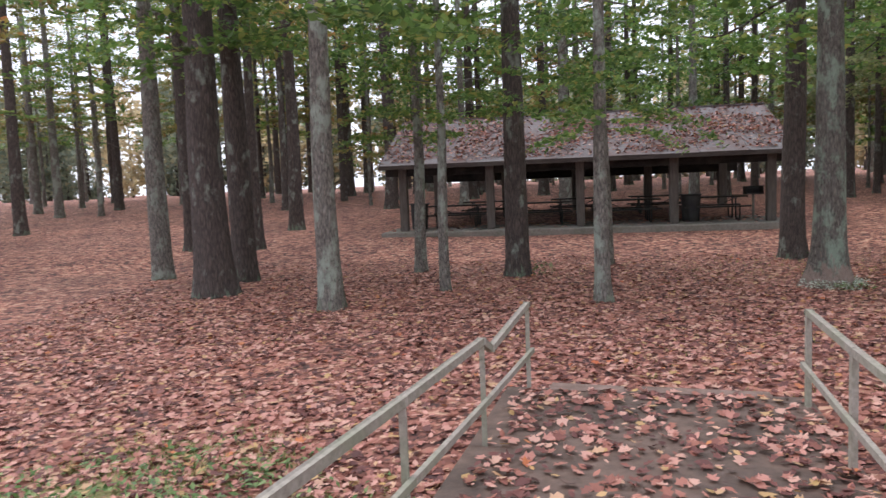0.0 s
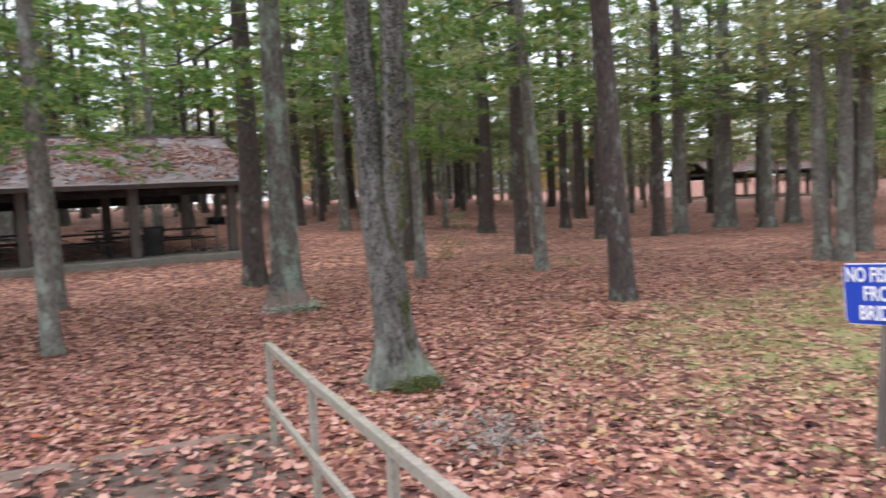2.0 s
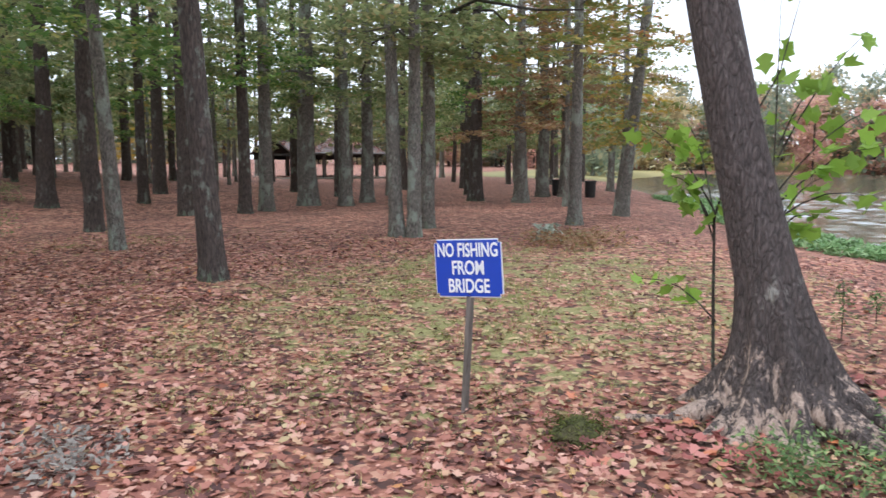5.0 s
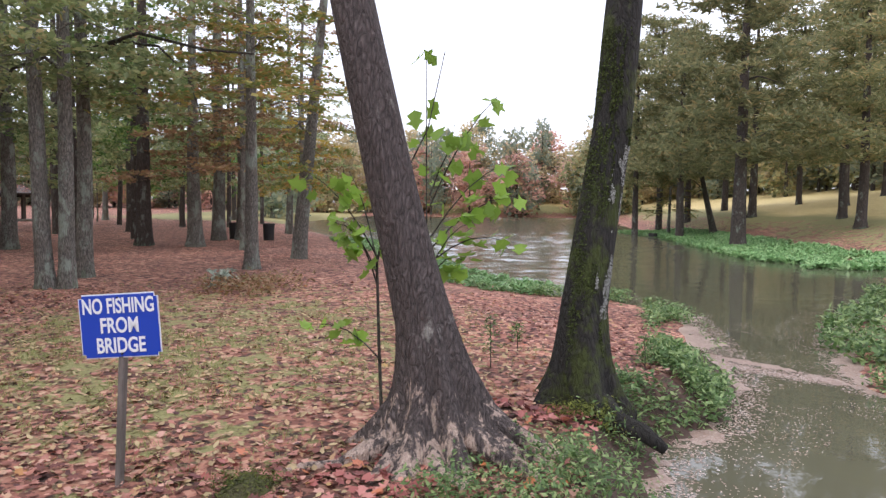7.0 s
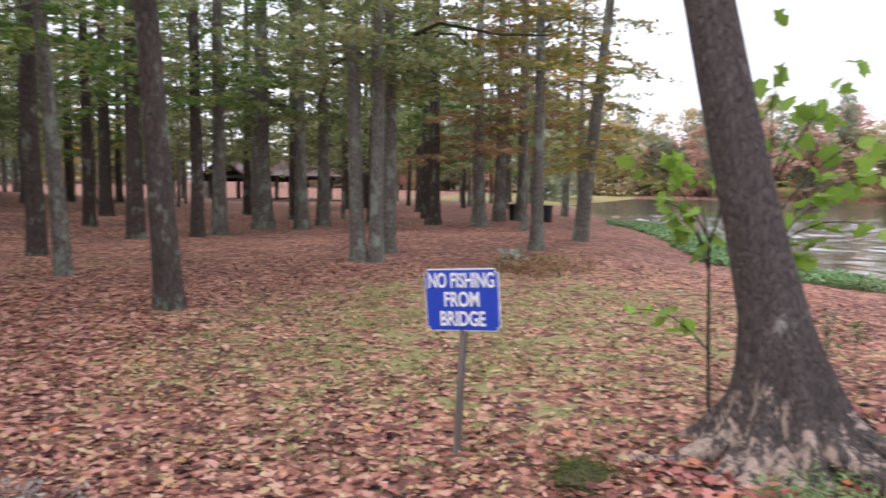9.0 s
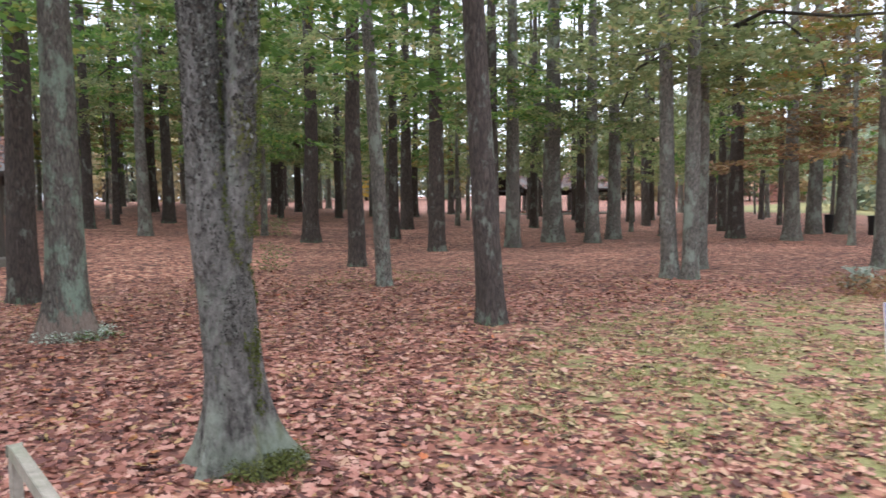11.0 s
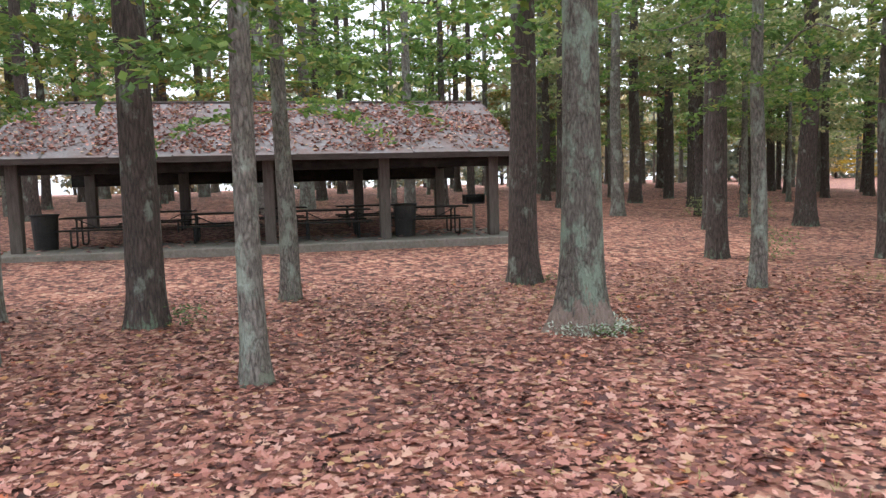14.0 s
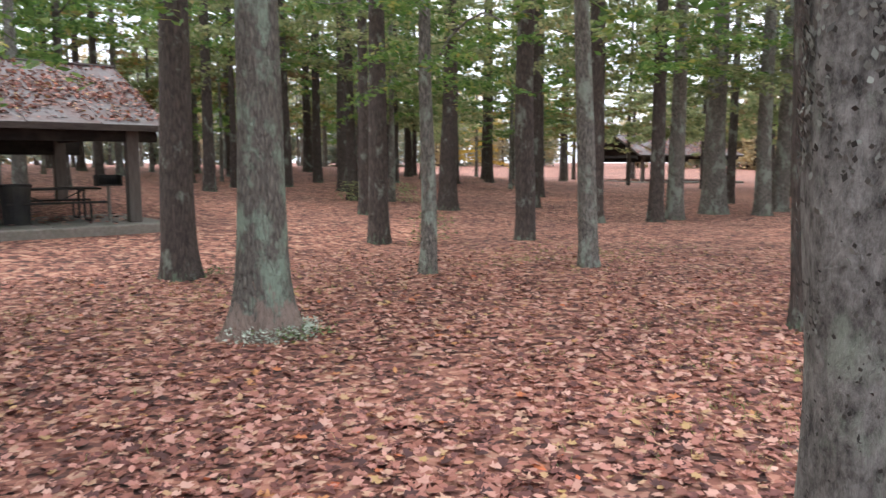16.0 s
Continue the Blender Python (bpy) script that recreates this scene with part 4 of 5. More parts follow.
    for _ in range(int(1000 * L)):
        xx, u = rnd.uniform(-L - side, side), rnd.uniform(0, 0.97)
        if noise.noise((xx * 0.8, u * 3.0, 2)) + 0.45 * math.sin(u * 3.1) - (0.3 if xx < -L + 1.6 else 0) > rnd.uniform(-0.35, 0.45):
            places.append((xx, mid - run * u, ez + (ridge - ez) * (1 - u) + 0.065))
    lv = leaf_cloud("lodged_leaves", places, 0.085, rnd, LITTER, True, 0.35, p)
    tagged(lv, "red-brown leaves lodged on the roof", kind="stuff")
    for i in range(1, panels):
        xx = -L - side + (L + 2 * side) * i / panels
        for sgn in (1, -1):
            bm = bmesh.new()
            bar(bm, (xx, mid - sgn * run, ez + 0.05), (xx, mid, ridge + 0.05), 0.035, 0.022)
            part("roof_seam", bm, ROOFM, p)
    floor = []
    for _ in range(int(330 * L)):
        xx, yy2 = rnd.uniform(-L - 0.5, 0.5), rnd.uniform(-0.6, depth + 0.5)
        if rnd.random() < 0.12 + 0.8 * ease(yy2, 0.2, 1.8):
            floor.append((xx, yy2, 0.012))
    tagged(leaf_cloud("blown_leaves", floor, 0.13, rnd, LITTER, True, 0.15, p), "red-brown leaves blown over the slab", kind="stuff")
    return p


PAV = dict(x=7.78, y=20.62, z=0.47, rz=-5.4)
build_pavilion(**PAV, bays=4, bay=2.7, depth=6.5, label="open timber picnic pavilion with a leaf-strewn low gable roof")
build_pavilion(59.1, 29.9, 0.30, -28, 3, 2.7, 6.5, "distant open picnic pavilion with a low dark roof", panels=7)


# ---- woods farther off ----
def clear_of_pond(x, y, d):
    return shore_distance(x, y) > d


def woods():
    rnd = random.Random(11)
    placed = [(o.location.x, o.location.y) for o in scene.objects if o.name.startswith("tree")]
    zones = [(-34, 28, 44, 60, 96, 4.0), (26, 12, 62, 42, 42, 5.0), (-45, 12, -11, 40, 26, 5.0), (44, 10, 75, 30, 10, 5.0), (-16, 30, 34, 46, 46, 3.0)]
    for x0, y0, x1, y1, count, gap in zones:
        done = tries = 0
        while done < count and tries < 2500:
            tries += 1
            x, y = rnd.uniform(x0, x1), rnd.uniform(y0, y1)
            if not clear_of_pond(x, y, 3.5) or min(math.hypot(x - a, y - b) for a, b in placed) < gap * 0.62:
                continue
            if -5 < x < 10 and 19 < y < 29 or math.hypot(x - 55, y - 33) < 8 or (x > 45 and rnd.random() < 0.3):
                continue
            placed.append((x, y))
            done += 1
            k = rnd.random()
            if k < 0.45:
                tree(x, y, rnd.uniform(0.14, 0.28), "slim dark pine of the woods behind", skin=PINE, crown="airy" if x < 22 else "woods", leaves=GREEN, foot=rnd.uniform(2.8, 5) + (2.6 if x < 22 else 0), height=rnd.uniform(15, 19), sides=9, limbs=2)
            elif k < 0.8:
                tree(x, y, rnd.uniform(0.07, 0.14), "thin young tree with light green leaves", skin=OAK, crown="airy" if x < 22 else "woods", leaves=GREEN if rnd.random() < 0.7 else YELLOWGREEN, foot=rnd.uniform(2.2, 3.4), height=rnd.uniform(8, 12), wide=0.85, sides=8, limbs=2)
            else:
                tree(x, y, rnd.uniform(0.15, 0.3), "grey tree with thinning autumn leaves", skin=OAK, crown="airy" if x < 22 else "woods", leaves=rnd.choice((YELLOWGREEN, RUST, GREEN)), foot=rnd.uniform(2.6, 4.4), height=rnd.uniform(12, 15), sides=9, limbs=3)


woods()

# across the pond: pines on the lawn
ACROSS = "tall pine on the lawn across the pond"
BANK = dict(skin=PINE, crown="pine", leaves=NEEDLE, group="pines across the pond", limbs=6, sides=10)
tree(40.4, -18.6, 0.42, ACROSS, foot=4.6, height=17, wide=1.7, **BANK)
tree(51.0, -19.2, 0.30, ACROSS, foot=4.4, height=15, wide=1.3, **BANK)
tree(59.0, -28.2, 0.34, ACROSS, foot=5.0, height=17, wide=1.6, **BANK)
tree(40.1, -25.4, 0.30, ACROSS, foot=3.6, height=15, wide=1.6, **BANK)
tree(58.5, -35.6, 0.36, ACROSS, foot=4.4, height=16, wide=1.7, **BANK)
tree(54.8, -17.2, 0.26, ACROSS, foot=4.6, height=15, wide=1.2, **BANK)
tree(53.8, -22.9, 0.26, "crooked dark tree leaning on the lawn", skin=DARK, lean=(0.1, 0.2), crown="pine", leaves=NEEDLE, foot=4.2, height=9, wide=0.9, group="pines across the pond")
tree(66.0, -25.5, 0.3, ACROSS, foot=4.6, height=17, wide=1.5, **BANK)
tree(73.0, -32.0, 0.32, ACROSS, foot=4.6, height=17, wide=1.7, **BANK)
tree(48.0, -36.0, 0.34, ACROSS, foot=4.0, height=16, wide=1.8, **BANK)
tree(66.0, -44.0, 0.34, ACROSS, foot=4.0, height=16, wide=1.8, **BANK)
tree(47.0, -28.5, 0.3, ACROSS, foot=5.0, height=18, wide=1.7, **BANK)
tree(62.0, -21.5, 0.3, ACROSS, foot=4.6, height=18, wide=1.6, **BANK)
tree(70.0, -38.0, 0.3, ACROSS, foot=4.6, height=18, wide=1.8, **BANK)
tree(57.0, -20.6, 0.14, "yellowing young tree on the far bank", skin=OAK, crown="autumn", leaves=YELLOWGREEN, foot=2.0, height=8, wide=0.9, group="pines across the pond")


def far_woods():
    """The belt of autumn woods that closes the view beyond the water, the lawn and the field."""
    rnd = random.Random(23)
    heaps = {}
    tv, tf = [], []
    for i in range(330):
        if i < 130:
            x, y = 128 + rnd.uniform(0, 24), -70 + 150 * (i / 130) + rnd.uniform(-3, 3)
        elif i < 140:
            x, y = 108 + (i - 130) * 1.9, -29.5 - rnd.uniform(0, 4)
        elif i < 210:
            x, y = 58 + 80 * ((i - 140) / 70) + rnd.uniform(-2, 2), -50 - rnd.uniform(0, 26)
        else:
            x, y = -110 + 240 * ((i - 210) / 120) + rnd.uniform(-3, 3), 92 + rnd.uniform(0, 18)
        # The three distant leaf colours carry the haze; needles keep their own.
        leaves = rnd.choice((HAZERUST, HAZETAN, HAZEGREEN, HAZEGREEN, HAZETAN, HAZERUST) if i < 130 else (NEEDLE, HAZEGREEN, NEEDLE, HAZETAN) if i < 210 else (HAZEGREEN, HAZEGREEN, HAZETAN))
        h = rnd.uniform(7, 13) if leaves is HAZERUST else rnd.uniform(10, 16)
        w = rnd.uniform(1.0, 1.6)
        foot = rnd.uniform(0.2, 1.6)
        z = ground_z(x, y)
        src = crown_mesh("far", i % 6)
        co = np.empty(len(src.vertices) * 3)
        src.vertices.foreach_get("co", co)
        co = co.reshape(-1, 3)
        turn = rnd.uniform(0, 6.28)
        ct, st = math.cos(turn), math.sin(turn)
        out = np.stack([x + w * (co[:, 0] * ct - co[:, 1] * st), y + w * (co[:, 0] * st + co[:, 1] * ct), z + foot + co[:, 2] * (h - foot) / 10], 1)
        hv, hf = heaps.setdefault(leaves.name, ([], []))
        o = len(hv)
        hv += out.tolist()
        hf += [tuple(o + k for k in p.vertices) for p in src.polygons]
        vs, fs = tube([(x, y, z - 0.2), (x, y, z + h * 0.5), (x, y, z + h * 0.95)], [rnd.uniform(0.16, 0.3), 0.14, 0.03], 6)
        o = len(tv)
        tv += vs
        tf += [tuple(o + k for k in f) for f in fs]
    for name, (hv, hf) in heaps.items():
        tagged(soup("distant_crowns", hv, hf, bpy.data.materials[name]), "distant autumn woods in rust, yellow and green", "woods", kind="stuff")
    tagged(soup("distant_trunks", tv, tf, PINE), "trunks of the distant woods", "woods", kind="stuff")


far_woods()


# ---- picnic furniture ----
def build_table():
    t = thing("picnic_table", (0, 0, 0), 0, "black steel-framed picnic table with dark plank top and benches", "picnic table", "tables under the pavilion")
    for yy in (-0.3, -0.1, 0.1, 0.3):
        part("top_plank", boxed(-0.95, yy - 0.09, 0.68, 0.95, yy + 0.09, 0.72, bevel=0.006), DARKWOOD, t)
    for sg in (-1, 1):
        part("bench", boxed(-0.95, sg * 0.68 - 0.13, 0.40, 0.95, sg * 0.68 + 0.13, 0.44, bevel=0.006), DARKWOOD, t)
    for xx in (-0.62, 0.62):
        for sg in (-1, 1):
            pts = [(xx, sg * 0.22, 0.67), (xx, sg * 0.24, 0.1), (xx, sg * 0.3, 0.03), (xx, sg * 0.7, 0.03), (xx, sg * 0.76, 0.1), (xx, sg * 0.76, 0.40)]
            vs, fs = tube(pts, [0.024] * 6, 8)
            soup("leg", vs, fs, METAL, t, True)
        bm = bmesh.new()
        bar(bm, (xx, -0.3, 0.66), (xx, 0.3, 0.66), 0.04, 0.03)
        part("crossbar", bm, METAL, t)
        bm = bmesh.new()
        bar(bm, (xx, 0, 0.64), (xx * 0.25, 0, 0.42), 0.025, 0.025)
        part("brace", bm, METAL, t)
    return t


def pav_at(u, v, z=0.0, turn=0.0):
    base = pose(PAV["x"], PAV["y"], PAV["z"], 0, 0, PAV["rz"])
    return base @ pose(u, v, z, 0, 0, turn)


table = build_table()
table.matrix_basis = pav_at(-1.35, 1.3)
for u, v, a in ((-3.9, 1.3, 0), (-5.4, 4.9, 4), (-2.6, 4.8, 0), (-6.6, 1.5, 2), (-9.3, 1.5, 0), (-8.6, 4.9, -3)):
    copy_thing(table, pav_at(u, v, 0, a))


def build_bin():
    b = thing("litter_bin", (0, 0, 0), 0, "black ribbed litter bin with a rim on the slab", "bin", "bins under the pavilion")
    bm = bmesh.new()
    for zz0, zz1, r0, r1 in ((0, 0.3, 0.25, 0.265), (0.3, 0.6, 0.268, 0.28), (0.6, 0.78, 0.283, 0.29)):
        bmesh.ops.create_cone(bm, cap_ends=True, segments=20, radius1=r0, radius2=r1, depth=zz1 - zz0, matrix=Matrix.Translation((0, 0, (zz0 + zz1) / 2)))
    part("body", bm, METAL, b)
    vs, fs = tube([(0.3 * math.cos(a * 0.314), 0.3 * math.sin(a * 0.314), 0.8) for a in range(21)], [0.025] * 21, 6, close=False)
    soup("rim", vs, fs, METAL, b, True)
    return b


bin_a = build_bin()
bin_a.matrix_basis = pav_at(-2.1, 0.75)
copy_thing(bin_a, pav_at(-10.5, 0.9))


def build_grill():
    g = thing("grill", (0, 0, 0), 0, "black steel park grill on a single post", "grill")
    bm = bmesh.new()
    bmesh.ops.create_cone(bm, cap_ends=True, segments=10, radius1=0.035, radius2=0.035, depth=1.0, matrix=Matrix.Translation((0, 0, 0.3)))
    part("post", bm, CONCRETE, g, "grey steel post")
    bm = bmesh.new()
    box(bm, -0.25, -0.19, 0.78, 0.25, 0.19, 0.80)
    box(bm, -0.25, -0.19, 0.80, -0.235, 0.19, 1.02)
    box(bm, 0.235, -0.19, 0.80, 0.25, 0.19, 1.02)
    box(bm, -0.235, 0.175, 0.80, 0.235, 0.19, 1.02)
    part("firebox", bm, METAL, g)
    bm = bmesh.new()
    for i in range(9):
        bar(bm, (-0.23, -0.16 + i * 0.04, 0.95), (0.23, -0.16 + i * 0.04, 0.95), 0.012, 0.012)
    part("grate", bm, METAL, g)
    return g


build_grill().matrix_basis = pav_at(-0.3, 0.75, -0.02)


# ---- the bank: herbs, sapling, stumps ----
def herb_patch(name, label, spots, size, seed, tall=0.22, per=9, material=None):
    rnd = random.Random(seed)
    vs, fs = [], []
    for x, y in spots:
        z = max(ground_z(x, y), WATER_Z)
        for _ in range(per):
            c = Vector((x + rnd.gauss(0, 0.07), y + rnd.gauss(0, 0.07), z + rnd.uniform(0.02, tall)))
            q = Euler((rnd.gauss(0, 0.5), rnd.gauss(0, 0.5), rnd.uniform(0, 6.28))).to_matrix()
            ln = size * rnd.uniform(0.6, 1.3)
            rhomb(vs, fs, c, q @ Vector((1, 0, 0)), q @ Vector((0, 1, 0)), ln, ln * 0.4)
    return tagged(soup(name, vs, fs, material or HERB), label, "plants", kind="stuff")


def bank_spots(n, lo, hi, x0, x1, seed, cut=-0.1, y0=-99, y1=99):
    rnd = random.Random(seed)
    out = []
    tries = 0
    while len(out) < n and tries < n * 60:
        tries += 1
        x = rnd.uniform(x0, x1)
        y = rnd.uniform(max(y0, -24), min(y1, 8))
        d = shore_distance(x, y)
        if lo < d < hi and noise.noise((x * 0.9, y * 0.9, seed)) > cut:
            out.append((x, y))
    return out


herb_patch("bank_herbs", "low green herbs along the near bank", bank_spots(1100, -0.2, 0.8, 7.5, 20, 3, 0.02, -6.6), 0.045, 3, 0.28, 6)
herb_patch("pond_weeds", "bright green weeds fringing the pond's bank", bank_spots(1500, -0.9, 1.3, 19, 45, 4, -0.25, -4.5), 0.10, 4, 0.22, 9, WEED)
herb_patch("far_bank_weeds", "bright green weed belt along the far bank", bank_spots(4200, -2.6, 2.6, 27, 62, 5, -0.3, -24, -13), 0.14, 5, 0.22, 11, WEED)
herb_patch("inlet_weeds", "green weeds on the spit by the inlet", bank_spots(900, -0.5, 1.6, 9, 20, 6, -0.3, -14, -7), 0.07, 6, 0.3)
rnd = random.Random(31)
spots = [(5.45 + rnd.gauss(0, 0.25), -1.55 + rnd.gauss(0, 0.22)) for _ in range(58)] + [(5.0 + rnd.gauss(0, 0.16), -0.85 + rnd.gauss(0, 0.3)) for _ in range(46)]
spots += [(6.3 + rnd.gauss(0, 0.22), -2.15 + rnd.gauss(0, 0.2)) for _ in range(12)]
herb_patch("root_herbs", "low bushy green herbs at the foot of the leaning tree", spots, 0.025, 31, 0.3, 30)
herb_patch("bank_herbs", "low green herbs along the near bank", bank_spots(520, -0.1, 0.75, 6.9, 9.6, 9, -0.25, -4.6, -2.0), 0.038, 9, 0.15, 7)
spots = [(7.0 + rnd.gauss(0, 0.12), -1.95 + rnd.gauss(0, 0.16)) for _ in range(60)]
herb_patch("moss_clump", "cushion of green moss on the mossy tree's roots", spots, 0.018, 33, 0.14, 26, MOSSLEAF)


def build_sapling():
    """A young sycamore behind the leaning tree, with large lobed yellow-green leaves."""
    x, y = 7.0, -0.04
    z = ground_z(x, y)
    t = thing("sapling", (x, y, z), 0, "thin sapling with large yellow-green lobed leaves", "sapling")
    rr = random.Random(8)
    stem = [(0, 0, -0.05), (0.0, 0.03, 0.7), (0.0, 0.05, 1.4), (0.05, -0.1, 2.0), (0.1, -0.4, 2.6), (0.1, -0.55, 3.3)]
    vs, fs = tube(stem, [0.018, 0.016, 0.013, 0.010, 0.007, 0.004], 6)
    soup("stem", vs, fs, DARK, t, True)
    shoots = [((0.08, -0.4, 1.3), (0.1, -0.38, 3.3)), ((0.08, -0.42, 1.9), (0.1, -1.03, 2.9)), ((0.08, -0.42, 1.6), (0.1, -1.12, 2.3)), ((0.08, -0.42, 1.5), (0.1, -1.2, 2.0)),
              ((0.08, -0.45, 1.4), (0.1, -1.15, 1.58)), ((0.05, -0.42, 2.0), (0.1, -0.75, 2.55)), ((0.08, -0.4, 1.25), (0.1, -0.8, 1.75)), ((0.05, -0.4, 1.2), (0.1, -0.75, 1.4)),
              ((0.0, 0.05, 1.45), (0.0, 0.68, 2.2)), ((0.0, 0.05, 1.4), (0.0, 0.3, 2.2)), ((0.0, 0.05, 1.2), (-0.05, 0.28, 1.6)), ((0.0, 0.0, 0.49), (-0.2, 0.62, 0.86)), ((0.0, 0.05, 1.3), (-0.1, 0.42, 1.75))]
    for a, c in shoots:
        a, c = Vector(a), Vector(c)
        pts = [tuple(a.lerp(c, u) + Vector((0, 0, 0.12 * math.sin(u * 3.1)))) for u in (0, 0.25, 0.5, 0.75, 1)]
        vs, fs = tube(pts, [0.009, 0.007, 0.006, 0.004, 0.003], 5)
        soup("twig", vs, fs, DARK, t, True)
        for u in (0.2, 0.3, 0.4, 0.5, 0.58, 0.66, 0.74, 0.82, 0.9, 0.96, 1.0):
            p = a.lerp(c, u) + Vector((rr.gauss(0, 0.07), rr.gauss(0, 0.09), rr.gauss(0, 0.06) + 0.12 * math.sin(u * 3.1) - 0.03))
            q = Euler((rr.gauss(0.5, 0.5), rr.gauss(0, 0.6), rr.uniform(0, 6.28))).to_matrix()
            pts, faces = leaf_blade(p, q @ Vector((1, 0, 0)), q @ Vector((0, 1, 0)), rr.uniform(0.12, 0.21), 0.25, True)
            soup("leaf", [tuple(k) for k in pts], faces, SAPLEAF, t)


SAPLEAF = leafy("sycamore_leaves", [(0.0, (0.17, 0.33, 0.05)), (0.6, (0.26, 0.42, 0.07)), (1.0, (0.5, 0.42, 0.06))], 0.5)
build_sapling()


# ---- fallen leaves ----
def scum_film():
    """A thin film of pale scum that drifts along the bank and in an arc over the inlet."""
    vs, fs, seen = [], [], {}
    step = 0.07
    for j in range(105):
        for i in range(150):
            x, y = 5.5 + i * step, -9.0 + j * step
            d = shore_distance(x, y)
            ragged = noise.noise((x * 1.4, y * 1.4, 8)) + 0.5 * noise.noise((x * 5, y * 5, 2))
            k = min(1, max(0, (12.6 - x) / 2.7))
            arc = abs(y + 4.1 + 2.0 * k + 0.25 * math.sin(k * 3.1)) if 9.7 < x < 12.6 else 9
            if not (-0.3 - 0.3 * ragged < d < 0.25) and arc > 0.13 + 0.1 * ragged or ragged < -0.42:
                continue
            quad = []
            for a, c in ((i, j), (i + 1, j), (i + 1, j + 1), (i, j + 1)):
                if (a, c) not in seen:
                    seen[a, c] = len(vs)
                    px, py = 5.5 + a * step, -9.0 + c * step
                    vs.append((px + 0.03 * noise.noise((px * 9, py * 9, 1)), py + 0.03 * noise.noise((px * 9, py * 9, 4)), WATER_Z + 0.003))
                quad.append(seen[a, c])
            fs.append(tuple(quad))
    tagged(soup("scum_film", vs, fs, FILM), "pinkish-pale film of scum floating against the bank", "scum", kind="stuff")


FILM = grainy("scum_film", (0.22, 0.145, 0.11), (0.48, 0.36, 0.30), 16, (1, 1, 1), 0.35, 0.15, 0.004, (0.20, 0.12, 0.09), 0.7)


def fallen_leaves():
    rr = random.Random(77)
    places, tan = [], []
    while len(places) + len(tan) < 98000:
        x, y = rr.uniform(-8, 18), rr.uniform(-5.0, 17)
        far = math.hypot(x - 1.2, y - 3.5)
        if rr.random() > 1.25 - far / 14:
            continue
        if shore_distance(x, y) < 0.4:
            continue
        rel = Vector((x, y, 0)) - BEND
        on_deck = rel.dot(BU) < 0.05 and abs(rel.dot(BV)) < 1.08
        if on_deck and abs(rel.dot(BV)) < rr.uniform(0.55, 1.1) and -rel.dot(BU) > rr.uniform(0.0, 0.35) and rr.random() < 0.62:
            continue
        sward = math.hypot((x - 10) / 6.5, (y - 2.2) / 4.4) + 0.25 * noise.noise((x * 0.6, y * 0.6, 1))
        if sward < 1 and rr.random() < 0.1 + 0.3 * ease(x, 5, 7.5):
            continue
        if noise.noise((x * 0.7, y * 0.7, 9)) < -0.28 and rr.random() < 0.5:
            continue
        z = deck_z(max(0, -rel.dot(BU))) if on_deck else ground_z(x, y)
        (tan if sward < 1 and rr.random() < 0.12 + 0.68 * ease(x, 4.0, 7.0) else places).append((x, y, z + rr.uniform(0.012, 0.03)))
    tagged(leaf_cloud("fallen_leaves", tan, 0.07, rr, TAN, False, 0.3), "small tan leaves scattered over thin grass", "leaves", kind="stuff")
    cut = len(places) * 6 // 10
    tagged(leaf_cloud("fallen_leaves", places[:cut], 0.079, rr, LITTER, True, 0.22), "red-brown and tan fallen leaves covering the ground", "leaves", kind="stuff")
    tagged(leaf_cloud("fallen_leaves", places[cut:], 0.06, rr, LITTER, False, 0.25), "small dry brown fallen leaves covering the ground", "leaves", kind="stuff")
    floats = []
    for x, y in bank_spots(6000, -1.3, 0.05, 6, 20, 15, -0.1, -12):
        floats.append((x, y, WATER_Z + 0.006))
    edge = []
    for x, y in bank_spots(19000, -0.62, 0.04, 5.5, 16, 41, -0.62, -12):
        if rr.random() < 1.25 + 1.6 * shore_distance(x, y):
            edge.append((x, y, WATER_Z + 0.004))
    for _ in range(3800):
        k = rr.random()
        bow = 0.35 * math.sin(k * 3.1)
        edge.append((12.6 - 2.7 * k - bow + rr.gauss(0, 0.14), -4.1 - 2.0 * k + rr.gauss(0, 0.14), WATER_Z + 0.004))
    scum_film()
    tagged(leaf_cloud("floating_litter", edge, 0.036, rr, SCUM, False, 0.02), "brownish-pink film of leaf crumbs floating against the bank", "leaves", kind="stuff")
    tagged(leaf_cloud("floating_leaves", floats, 0.022, rr, SCUM, False, 0.04), "pale leaves and scum floating along the bank", "leaves", kind="stuff")


fallen_leaves()


# ---- small things about the grove ----
for bx, by in ((37.0, 6.7), (38.0, 8.6)):
    copy_thing(bin_a, pose(bx, by, ground_z(bx, by)))
far_grill = copy_thing([o for o in scene.objects if o.name == "grill"][0], pose(53.0, -18.0, ground_z(53.0, -18.0), 0, 0, 40))


